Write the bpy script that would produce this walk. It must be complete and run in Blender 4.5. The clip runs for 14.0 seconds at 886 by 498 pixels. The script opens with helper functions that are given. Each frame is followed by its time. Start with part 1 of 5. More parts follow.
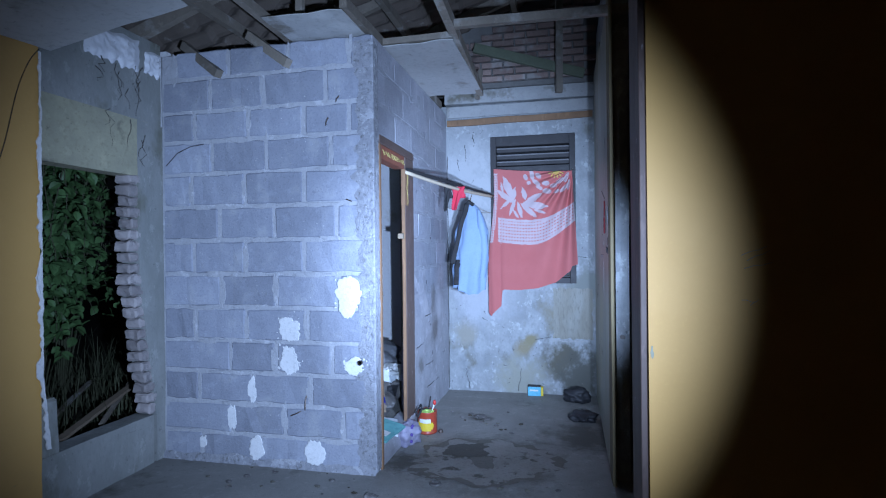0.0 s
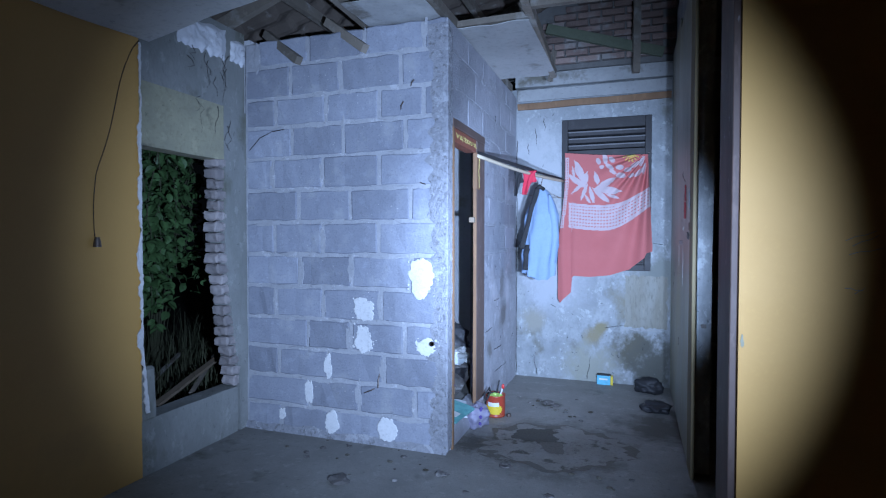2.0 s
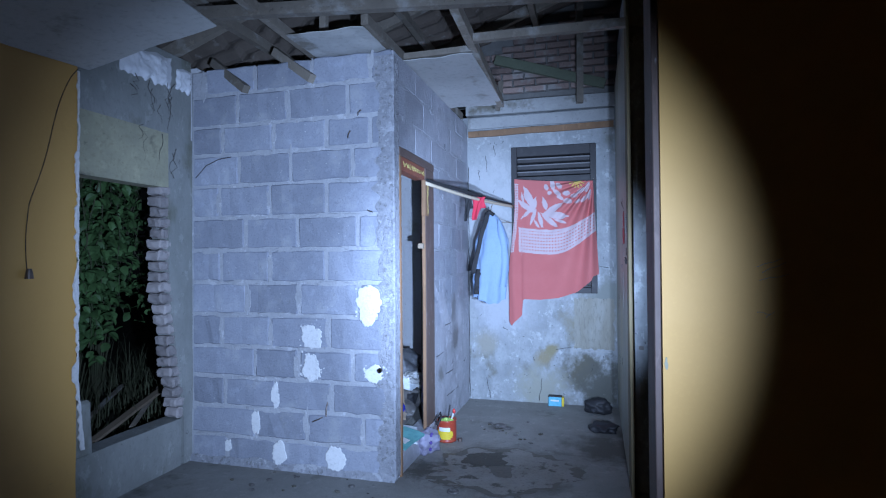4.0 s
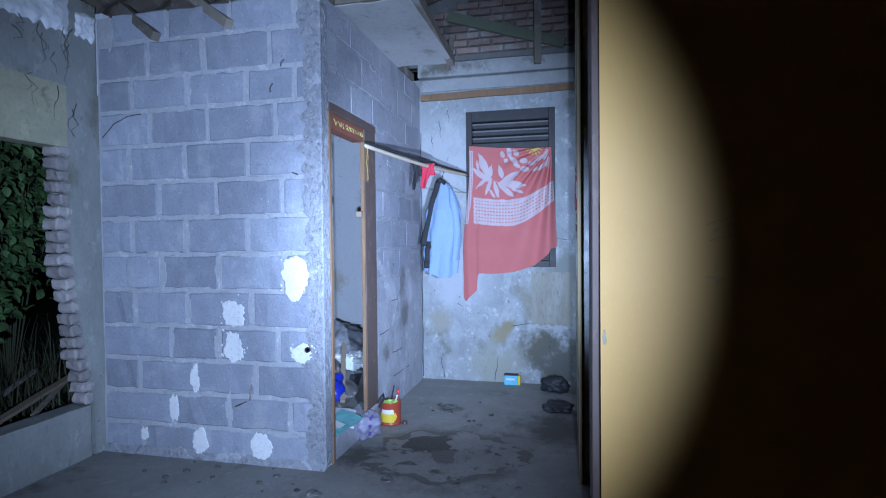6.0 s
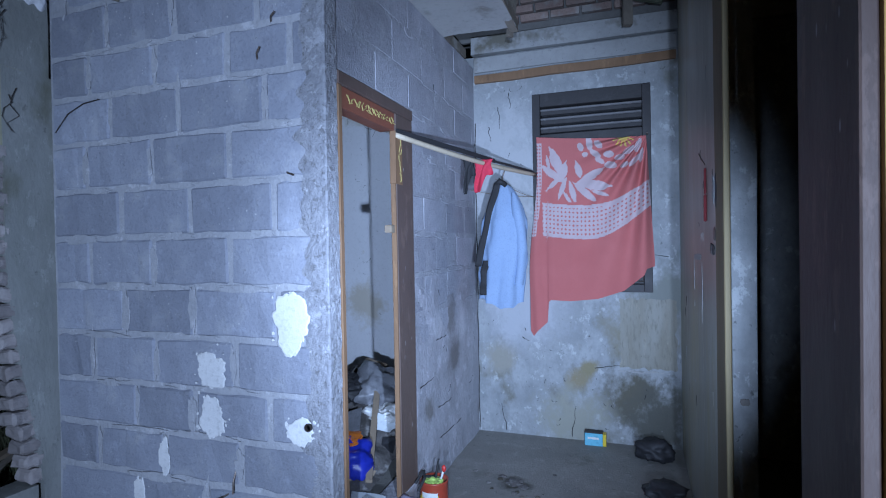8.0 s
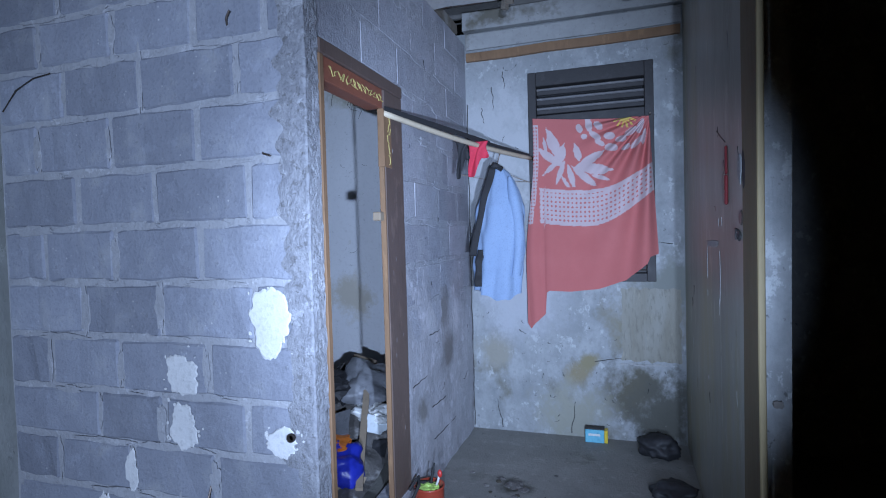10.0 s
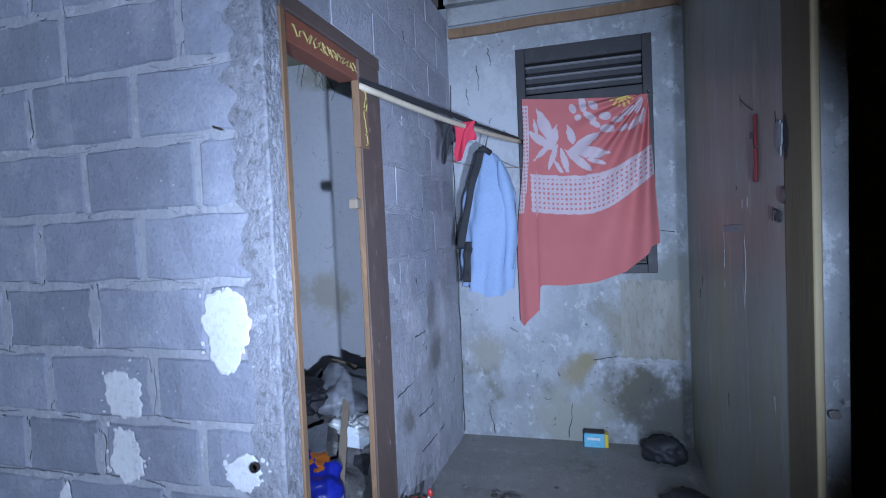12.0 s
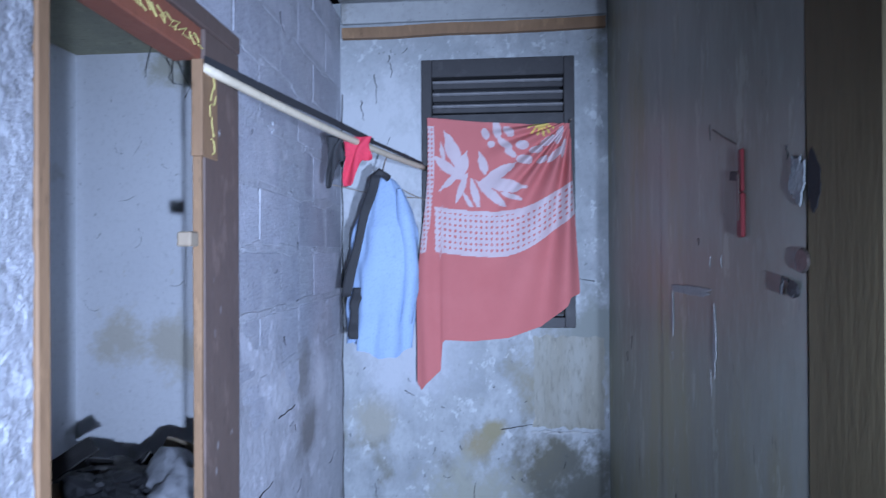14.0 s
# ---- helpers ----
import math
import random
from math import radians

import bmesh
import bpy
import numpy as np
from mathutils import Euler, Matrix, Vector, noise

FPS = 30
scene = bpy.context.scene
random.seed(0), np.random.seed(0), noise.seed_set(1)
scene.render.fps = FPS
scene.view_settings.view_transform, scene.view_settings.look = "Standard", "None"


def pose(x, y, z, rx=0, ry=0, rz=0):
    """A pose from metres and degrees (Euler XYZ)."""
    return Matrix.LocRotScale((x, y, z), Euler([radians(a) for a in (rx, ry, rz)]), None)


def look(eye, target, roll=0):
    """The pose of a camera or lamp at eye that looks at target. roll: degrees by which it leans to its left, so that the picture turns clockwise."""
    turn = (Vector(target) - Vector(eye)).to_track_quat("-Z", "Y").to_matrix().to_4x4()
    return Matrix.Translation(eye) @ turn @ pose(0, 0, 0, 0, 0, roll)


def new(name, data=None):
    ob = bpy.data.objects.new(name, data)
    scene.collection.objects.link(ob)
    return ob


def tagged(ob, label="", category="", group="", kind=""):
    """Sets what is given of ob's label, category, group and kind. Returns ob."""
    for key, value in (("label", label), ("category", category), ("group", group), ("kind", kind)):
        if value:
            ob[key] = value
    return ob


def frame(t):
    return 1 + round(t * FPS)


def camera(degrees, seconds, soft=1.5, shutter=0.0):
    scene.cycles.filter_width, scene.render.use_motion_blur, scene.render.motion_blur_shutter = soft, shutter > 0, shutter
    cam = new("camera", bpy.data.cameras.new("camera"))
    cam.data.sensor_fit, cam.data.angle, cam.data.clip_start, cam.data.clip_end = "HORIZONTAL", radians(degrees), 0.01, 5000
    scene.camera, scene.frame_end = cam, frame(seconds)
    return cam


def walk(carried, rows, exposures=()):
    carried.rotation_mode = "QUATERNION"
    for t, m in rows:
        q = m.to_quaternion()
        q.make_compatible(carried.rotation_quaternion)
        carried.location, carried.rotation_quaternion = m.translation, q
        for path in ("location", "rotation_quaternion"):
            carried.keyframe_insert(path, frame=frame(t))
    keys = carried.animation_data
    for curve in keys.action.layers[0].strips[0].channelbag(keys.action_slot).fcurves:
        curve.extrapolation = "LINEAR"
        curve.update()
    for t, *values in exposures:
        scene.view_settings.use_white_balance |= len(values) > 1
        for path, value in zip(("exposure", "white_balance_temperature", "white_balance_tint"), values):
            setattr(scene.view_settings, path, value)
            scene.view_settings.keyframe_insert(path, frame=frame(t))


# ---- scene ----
cam = camera(78.0, 14.0, soft=1.1, shutter=0.4)
PATH = [
    (0, (-0.14, 0.143, 1.395), (-0.586, 2.093, 1.396), -0.6),
    (0.5, (-0.129, 0.153, 1.397), (-0.54, 2.111, 1.38), -0.8),
    (1, (-0.133, 0.154, 1.39), (-0.573, 2.105, 1.37), -0.5),
    (1.5, (-0.15, 0.131, 1.381), (-0.697, 2.054, 1.35), 0.1),
    (2, (-0.208, 0.118, 1.371), (-0.868, 2.006, 1.326), 0.1),
    (2.5, (-0.227, 0.103, 1.393), (-0.914, 1.981, 1.4), 0.7),
    (3, (-0.176, 0.101, 1.39), (-0.816, 1.996, 1.401), 1.1),
    (3.5, (-0.135, 0.083, 1.405), (-0.714, 1.997, 1.435), 0.3),
    (6, (0.068, 0.472, 1.328), (-0.388, 2.419, 1.288), -0.6),
    (6.5, (0.037, 0.666, 1.297), (-0.451, 2.602, 1.191), -0.1),
    (7, (-0.128, 1.041, 1.303), (-0.644, 2.971, 1.206), 0.4),
    (7.5, (-0.189, 1.273, 1.384), (-0.769, 3.185, 1.301), -0.6),
    (8, (-0.17, 1.478, 1.417), (-0.836, 3.363, 1.397), -1.0),
    (10.5, (-0.316, 1.695, 1.407), (-0.918, 3.6, 1.337), -1.2),
    (11, (-0.37, 1.729, 1.394), (-0.95, 3.64, 1.286), -0.0),
    (11.5, (-0.439, 1.793, 1.372), (-0.937, 3.72, 1.178), -0.4),
    (12, (-0.397, 1.954, 1.383), (-0.947, 3.875, 1.307), -2.5),
    (12.5, (-0.346, 2.118, 1.397), (-1.002, 4.006, 1.319), -1.8),
    (13, (-0.407, 2.295, 1.399), (-0.948, 4.22, 1.355), -1.1),
    (13.5, (-0.507, 2.471, 1.399), (-0.874, 4.436, 1.352), -0.0),
    (14, (-0.531, 2.551, 1.454), (-0.687, 4.545, 1.468), -0.3),
]
walk(cam, [(t, look(eye, target, roll)) for t, eye, target, roll in PATH],
     exposures=[(0, 0.1, 6200, 10), (3.5, 0.1, 6200, 10), (6, 0.05, 6250, 10), (7, -0.3, 6350, 10), (8, -0.35, 6500, 10), (10.5, -0.38, 6800, 11), (12, -0.38, 6800, 12), (13, -0.3, 6800, 13), (14, 0.0, 6600, 13)])

# ---- light: one hand torch, held low to the right of the eye; two fixed lamps stand in for it, at the start and near the end of the walk, both always on ----
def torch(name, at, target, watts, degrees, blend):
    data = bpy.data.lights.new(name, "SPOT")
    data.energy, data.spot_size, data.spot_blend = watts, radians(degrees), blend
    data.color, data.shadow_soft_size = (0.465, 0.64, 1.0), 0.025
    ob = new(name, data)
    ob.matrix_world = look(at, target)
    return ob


torch("torch_stand_in", (0.19, 0.12, 1.20), (-0.71, 2.05, 1.24), 820, 70, 0.85)
# added second lamp: burns from the start, though the torch gets here only later
torch("torch_stand_in", (-0.12, 1.95, 1.20), (-0.78, 3.90, 1.23), 600, 70, 0.9)

night = bpy.data.worlds.new("night")
night.use_nodes = True
night.node_tree.nodes["Background"].inputs[0].default_value = (0.10, 0.13, 0.18, 1)
night.node_tree.nodes["Background"].inputs[1].default_value = 0.012
scene.world = night


# ---- materials ----
def surface(name, base, other, rough=0.85, grain=40.0, blotch=3.0, bump=0.3, stain=None, stain_scale=1.5, stain_at=0.55,
            vary=0.0, streak=1.0, specks=None, metal=0.0, mix=0.6, stain_soft=0.12, grit=1.0, spots=(), pits=0.0, flakes=0.0):
    """Two colours mixed by blotches and grain, stains of a third, light specks, relief, and a tone that varies from piece to piece."""
    m = bpy.data.materials.new(name)
    m.use_nodes = True
    nt = m.node_tree
    N, Lk = nt.nodes.new, nt.links.new
    bsdf = nt.nodes["Principled BSDF"]
    geo = N("ShaderNodeNewGeometry")
    mp = N("ShaderNodeMapping")
    mp.inputs["Scale"].default_value = (1, 1, 1 / streak)
    Lk(geo.outputs["Position"], mp.inputs["Vector"])

    def noise_of(scale, detail=5.0, roughness=0.6):
        n = N("ShaderNodeTexNoise")
        n.inputs["Scale"].default_value, n.inputs["Detail"].default_value, n.inputs["Roughness"].default_value = scale, detail, roughness
        Lk(mp.outputs["Vector"], n.inputs["Vector"])
        return n.outputs["Fac"]

    def ramp(fac, lo, hi):
        r = N("ShaderNodeMapRange")
        r.inputs["From Min"].default_value, r.inputs["From Max"].default_value = lo, hi
        Lk(fac, r.inputs["Value"])
        return r.outputs["Result"]

    def blend(fac, a, b, kind="MIX"):
        x = N("ShaderNodeMix")
        x.data_type, x.blend_type = "RGBA", kind
        for sock, v in ((x.inputs[0], fac), (x.inputs[6], a), (x.inputs[7], b)):
            if isinstance(v, (int, float)):
                sock.default_value = v
            elif isinstance(v, tuple):
                sock.default_value = (*v, 1)
            else:
                Lk(v, sock)
        return x.outputs[2]

    big, small = noise_of(blotch, 9.0, 0.66), noise_of(grain, 4.0)
    col = blend(ramp(big, 0.5 - mix / 2, 0.5 + mix / 2), base, other)
    dark = tuple(c * (1 - 0.28 * grit) for c in base)
    col = blend(ramp(small, 0.52, 0.75), col, dark)
    if stain:
        col = blend(ramp(noise_of(stain_scale, 6.0, 0.62), stain_at, stain_at + stain_soft), col, stain)
    if flakes:
        f = N("ShaderNodeMath")
        f.operation = "MULTIPLY"
        f.inputs[1].default_value = flakes
        Lk(ramp(noise_of(11.0, 11.0, 0.74), 0.57, 0.60), f.inputs[0])
        col = blend(f.outputs[0], col, tuple(min(0.85, c * 1.45) for c in base))
    if pits:
        f = N("ShaderNodeMath")
        f.operation = "MULTIPLY"
        f.inputs[1].default_value = pits
        Lk(ramp(noise_of(24.0, 11.0, 0.74), 0.61, 0.645), f.inputs[0])
        col = blend(f.outputs[0], col, tuple(c * 0.3 for c in base))
    for cx, cy, cz, r, tint in spots:
        d = N("ShaderNodeVectorMath")
        d.operation = "DISTANCE"
        d.inputs[1].default_value = (cx, cy, cz)
        Lk(geo.outputs["Position"], d.inputs[0])
        near = ramp(d.outputs["Value"], r, r * 0.15)
        both = N("ShaderNodeMath")
        both.operation = "MULTIPLY_ADD"
        both.inputs[1].default_value = 2.2
        Lk(noise_of(7.0, 11.0, 0.74), both.inputs[0])
        Lk(near, both.inputs[2])
        col = blend(ramp(both.outputs[0], 1.42, 1.95), col, tint)
    if specks:
        sp = N("ShaderNodeTexVoronoi")
        sp.inputs["Scale"].default_value = specks
        Lk(mp.outputs["Vector"], sp.inputs["Vector"])
        few = N("ShaderNodeMath")
        few.operation = "MULTIPLY"
        Lk(ramp(sp.outputs["Distance"], 0.15, 0.09), few.inputs[0])
        Lk(ramp(noise_of(7.0), 0.52, 0.66), few.inputs[1])
        col = blend(few.outputs[0], col, (0.58, 0.58, 0.60))
    if vary:
        info = N("ShaderNodeObjectInfo")
        v = N("ShaderNodeMapRange")
        v.inputs["To Min"].default_value, v.inputs["To Max"].default_value = 1 - vary, 1 + vary
        Lk(info.outputs["Random"], v.inputs["Value"])
        hsv = N("ShaderNodeHueSaturation")
        Lk(v.outputs["Result"], hsv.inputs["Value"])
        Lk(col, hsv.inputs["Color"])
        col = hsv.outputs["Color"]
    Lk(col, bsdf.inputs["Base Color"])
    rr = N("ShaderNodeMapRange")
    rr.inputs["To Min"].default_value, rr.inputs["To Max"].default_value = max(0.05, rough - 0.12), min(1, rough + 0.1)
    Lk(big, rr.inputs["Value"])
    Lk(rr.outputs["Result"], bsdf.inputs["Roughness"])
    bsdf.inputs["Metallic"].default_value = metal
    if bump:
        b = N("ShaderNodeBump")
        b.inputs["Strength"].default_value, b.inputs["Distance"].default_value = bump, 0.01
        both = N("ShaderNodeMath")
        both.operation = "MULTIPLY_ADD"
        both.inputs[1].default_value = 0.5
        Lk(small, both.inputs[0])
        Lk(big, both.inputs[2])
        Lk(both.outputs[0], b.inputs["Height"])
        Lk(b.outputs["Normal"], bsdf.inputs["Normal"])
    return m


BLOCK = surface("concrete_block", (0.27, 0.285, 0.335), (0.34, 0.355, 0.405), 0.88, 90, 6, 0.7, mix=0.4, grit=0.5, vary=0.17, specks=34, stain=(0.38, 0.39, 0.42), stain_scale=6, stain_at=0.56, stain_soft=0.14, pits=0.3, flakes=0.4)
MORTAR = surface("mortar", (0.47, 0.475, 0.50), (0.35, 0.355, 0.38), 0.92, 60, 9, 0.9, pits=0.3, flakes=0.4)
PLATE = surface("greyed_white_paint", (0.40, 0.40, 0.39), (0.28, 0.285, 0.28), 0.85, 30, 5, 0.4, stain=(0.16, 0.15, 0.12), stain_scale=4, stain_at=0.55, pits=0.5)
CHALK = surface("yellow_chalk", (0.50, 0.42, 0.14), (0.40, 0.32, 0.12), 0.9, 80, 30, 0.2)
SKIM = surface("rough_cement_skim", (0.43, 0.43, 0.465), (0.33, 0.33, 0.355), 0.5, 45, 5, 0.9, mix=0.35, stain=(0.24, 0.225, 0.225), stain_scale=2.4, stain_at=0.62, stain_soft=0.12, streak=1.15, pits=0.5, flakes=0.5,
               spots=((-1.31, 4.87, 0.68, 0.24, (0.19, 0.178, 0.178)), (-1.31, 4.84, 0.95, 0.20, (0.21, 0.20, 0.20)), (-1.31, 4.43, 0.45, 0.14, (0.20, 0.19, 0.185)), (-1.31, 4.58, 0.93, 0.18, (0.52, 0.52, 0.55)), (-1.31, 5.05, 0.85, 0.16, (0.50, 0.50, 0.53))))
SIDE_BED = surface("washed_mortar", (0.40, 0.405, 0.435), (0.31, 0.315, 0.345), 0.85, 60, 7, 0.9, pits=0.4, flakes=0.4)
STREAKED = surface("streaked_bare_render", (0.235, 0.222, 0.18), (0.30, 0.295, 0.26), 0.85, 50, 9, 0.9, mix=0.3, streak=4, stain=(0.15, 0.14, 0.10), stain_scale=4, stain_at=0.56, stain_soft=0.12, pits=0.7, flakes=0.6)
GRIT = surface("gritty_cement", (0.36, 0.365, 0.39), (0.26, 0.265, 0.29), 0.75, 150, 30, 1.0, mix=0.3, specks=70, stain=(0.20, 0.20, 0.21), stain_scale=34, stain_at=0.57, stain_soft=0.05, pits=0.5, flakes=0.6)
BLOCK_SIDE = surface("cement_washed_block", (0.30, 0.305, 0.345), (0.40, 0.405, 0.44), 0.75, 80, 6, 0.7, vary=0.14, specks=34, stain=(0.45, 0.45, 0.48), stain_scale=5, stain_at=0.52, stain_soft=0.2, pits=0.3, flakes=0.3)
SCRAPE = surface("scraped_paint", (0.37, 0.375, 0.37), (0.31, 0.31, 0.30), 0.8, 60, 20, 0.3)
PLASTER = surface("dirty_plaster", (0.34, 0.355, 0.36), (0.215, 0.23, 0.235), 0.8, 30, 7, 1.0, mix=0.3, stain=(0.15, 0.145, 0.115), stain_scale=3.4, stain_at=0.57, stain_soft=0.12, streak=1.3, pits=0.85, flakes=0.6,
                  spots=((-0.13, 5.46, 0.80, 0.42, (0.22, 0.205, 0.155)), (0.03, 5.46, 1.05, 0.34, (0.20, 0.21, 0.19)), (-0.20, 5.46, 0.32, 0.36, (0.105, 0.098, 0.072)), (-0.02, 5.46, 0.20, 0.40, (0.095, 0.095, 0.08)),
                         (-0.57, 5.46, 0.43, 0.15, (0.24, 0.205, 0.13)), (-0.50, 5.46, 0.52, 0.12, (0.23, 0.20, 0.12)), (-0.60, 5.46, 0.12, 0.42, (0.28, 0.28, 0.235)), (-1.14, 5.46, 0.55, 0.24, (0.28, 0.27, 0.23)),
                         (-1.15, 5.46, 2.0, 0.8, (0.42, 0.43, 0.44)), (-0.95, 5.46, 0.95, 0.5, (0.39, 0.405, 0.43))))
WHITEWASH = surface("whitewash", (0.80, 0.81, 0.83), (0.72, 0.73, 0.76), 0.8, 35, 3, 0.4, stain=(0.46, 0.44, 0.38), stain_scale=2.6, stain_at=0.60, stain_soft=0.15, grit=0.5, pits=0.5)
INNER = surface("dirty_whitewash", (0.80, 0.81, 0.83), (0.72, 0.73, 0.76), 0.8, 35, 3, 0.4, stain=(0.52, 0.50, 0.44), stain_scale=2.6, stain_at=0.62, stain_soft=0.15, grit=0.5, pits=0.5,
                spots=((-2.25, 5.46, 0.95, 0.30, (0.60, 0.56, 0.48)), (-2.55, 5.46, 0.98, 0.28, (0.62, 0.58, 0.50)), (-2.3, 5.46, 2.5, 0.25, (0.55, 0.53, 0.44))))
YELLOW = surface("ochre_wall_paint", (0.66, 0.385, 0.11), (0.58, 0.33, 0.095), 0.6, 60, 1.2, 0.05, stain=(0.45, 0.27, 0.095), stain_scale=0.9, stain_at=0.6, stain_soft=0.3, grit=0.15)
PALE = surface("faded_yellow_paint", (0.42, 0.40, 0.27), (0.31, 0.30, 0.22), 0.85, 40, 4, 0.5, mix=0.35, stain=(0.10, 0.095, 0.07), stain_scale=4.5, stain_at=0.62, pits=0.6, flakes=0.2)
GREY = surface("raw_cement_render", (0.33, 0.335, 0.32), (0.22, 0.23, 0.21), 0.9, 50, 4, 0.7, mix=0.4, stain=(0.14, 0.14, 0.10), stain_scale=2.5, streak=1.8, pits=0.6, flakes=0.3)
FLOOR = surface("cement_floor", (0.27, 0.262, 0.24), (0.19, 0.186, 0.172), 0.75, 60, 3, 0.6, mix=0.4, stain=(0.105, 0.10, 0.082), stain_scale=2.4, stain_at=0.60, pits=0.7, flakes=0.3,
                  spots=((-0.70, 3.72, 0, 0.75, (0.12, 0.114, 0.095)), (-1.2, 3.6, 0, 0.25, (0.09, 0.085, 0.07)), (-0.85, 4.62, 0, 0.16, (0.07, 0.066, 0.052)), (0.0, 4.3, 0, 0.5, (0.10, 0.095, 0.08))))
SILT = surface("dried_silt", (0.20, 0.19, 0.165), (0.25, 0.24, 0.22), 0.7, 50, 5, 0.4, mix=0.25, stain=(0.075, 0.07, 0.055), stain_scale=6, stain_at=0.55, stain_soft=0.06, pits=0.5, flakes=0.2)
WET = surface("damp_dirt", (0.045, 0.041, 0.03), (0.07, 0.065, 0.048), 0.6, 50, 12, 0.3)
DAMP = surface("damp_stain", (0.085, 0.078, 0.06), (0.13, 0.12, 0.10), 0.6, 50, 9, 0.2)
# gable mortar, darker than that of the block wall
GABLE_BED = surface("dark_mortar", (0.20, 0.195, 0.185), (0.13, 0.125, 0.115), 0.92, 60, 9, 0.8)
BRICK = surface("red_brick", (0.20, 0.135, 0.115), (0.27, 0.205, 0.175), 0.9, 80, 9, 0.6, vary=0.35, stain=(0.29, 0.27, 0.25), stain_scale=5, stain_at=0.53)
BRICK_PALE = surface("limewashed_brick", (0.40, 0.37, 0.36), (0.28, 0.24, 0.23), 0.9, 80, 12, 0.6, vary=0.25)
WOOD = surface("old_roof_timber", (0.27, 0.235, 0.19), (0.17, 0.145, 0.115), 0.85, 60, 7, 0.5, vary=0.25, stain=(0.36, 0.35, 0.32), stain_scale=5, pits=0.5, flakes=0.3)
FRAME_WOOD = surface("brown_frame_paint", (0.14, 0.095, 0.078), (0.10, 0.068, 0.057), 0.6, 60, 5, 0.3, specks=30, streak=3, flakes=0.5, pits=0.4)
EDGE_WOOD = surface("worn_orange_wood", (0.27, 0.155, 0.08), (0.18, 0.10, 0.055), 0.75, 60, 8, 0.3, streak=4, pits=0.5, flakes=0.3)
RED_WOOD = surface("red_brown_paint", (0.28, 0.09, 0.05), (0.20, 0.07, 0.045), 0.6, 60, 8, 0.2)
PLY = surface("weathered_plywood", (0.35, 0.36, 0.31), (0.24, 0.235, 0.185), 0.45, 40, 1.2, 0.2, mix=0.22, streak=4, stain=(0.30, 0.275, 0.16), stain_scale=2.6, stain_at=0.50, stain_soft=0.14, grit=0.5, pits=0.5, flakes=0.35)
OCHRE_WOOD = surface("ochre_timber", (0.21, 0.165, 0.085), (0.15, 0.115, 0.06), 0.75, 50, 4, 0.3, streak=5)
GREEN_WOOD = surface("mossy_pole", (0.13, 0.15, 0.10), (0.09, 0.105, 0.07), 0.8, 50, 6, 0.4, streak=1)
SLAT_LIT = surface("worn_lit_louvre_edge", (0.19, 0.185, 0.185), (0.12, 0.117, 0.12), 0.6, 60, 6, 0.2, flakes=0.4)
DARK_WOOD = surface("dark_window_wood", (0.042, 0.039, 0.039), (0.028, 0.026, 0.027), 0.65, 60, 6, 0.3, flakes=0.4)
BOARD = surface("white_ceiling_board", (0.52, 0.52, 0.50), (0.42, 0.42, 0.41), 0.85, 30, 3, 0.2, stain=(0.22, 0.20, 0.165), stain_scale=3, stain_at=0.58, streak=1, pits=0.4)
TILE = surface("old_roof_tile", (0.15, 0.12, 0.095), (0.085, 0.07, 0.058), 0.9, 50, 6, 0.4, stain=(0.26, 0.24, 0.215), stain_scale=9, stain_at=0.62)
SPLAT = surface("white_plaster_splash", (0.80, 0.80, 0.795), (0.68, 0.68, 0.68), 0.85, 60, 9, 0.5, pits=0.3)
RED = surface("faded_red_cloth", (0.50, 0.145, 0.135), (0.45, 0.12, 0.112), 0.9, 160, 4, 0.1, grit=0.5)
PRINT = surface("white_cloth_print", (0.52, 0.43, 0.44), (0.45, 0.34, 0.35), 0.9, 160, 12, 0.1, grit=0.5)
SUNYEL = surface("yellow_cloth_print", (0.66, 0.50, 0.12), (0.60, 0.42, 0.12), 0.9, 160, 8, 0.1)
BLUE = surface("light_blue_fabric", (0.26, 0.36, 0.52), (0.22, 0.31, 0.46), 0.85, 120, 6, 0.15)
# black cloth, and the painted dark of gaps and holes
BLACK = surface("black_fabric_and_shade", (0.018, 0.018, 0.02), (0.026, 0.026, 0.028), 0.8, 90, 9, 0.2)
SCARLET = surface("scarlet_cloth", (0.62, 0.035, 0.07), (0.50, 0.03, 0.06), 0.85, 90, 9, 0.15)
BAMBOO = surface("pale_bamboo", (0.56, 0.48, 0.36), (0.46, 0.38, 0.27), 0.6, 60, 6, 0.15)
METAL = surface("rusty_steel", (0.22, 0.19, 0.17), (0.14, 0.10, 0.08), 0.5, 70, 12, 0.4, metal=0.8)
CABLE = surface("black_cable", (0.03, 0.025, 0.02), (0.045, 0.035, 0.03), 0.6, 60, 6, 0.0)
CAN_RED = surface("red_tin_print", (0.42, 0.06, 0.03), (0.34, 0.05, 0.03), 0.4, 80, 9, 0.1, stain=(0.28, 0.12, 0.06), stain_scale=14)
CAN_YEL = surface("yellow_tin_print", (0.72, 0.55, 0.05), (0.66, 0.46, 0.04), 0.4, 80, 9, 0.1)
WHITE_PL = surface("white_plastic", (0.70, 0.71, 0.70), (0.62, 0.63, 0.62), 0.45, 40, 9, 0.1)
RED_TOOL = surface("dull_red_handle", (0.24, 0.025, 0.03), (0.13, 0.02, 0.022), 0.55, 40, 9, 0.1)
RED_PL = surface("red_plastic", (0.60, 0.04, 0.035), (0.50, 0.035, 0.03), 0.4, 40, 9, 0.1)
GREEN_PL = surface("lime_plastic", (0.42, 0.60, 0.14), (0.34, 0.52, 0.12), 0.45, 40, 9, 0.1)
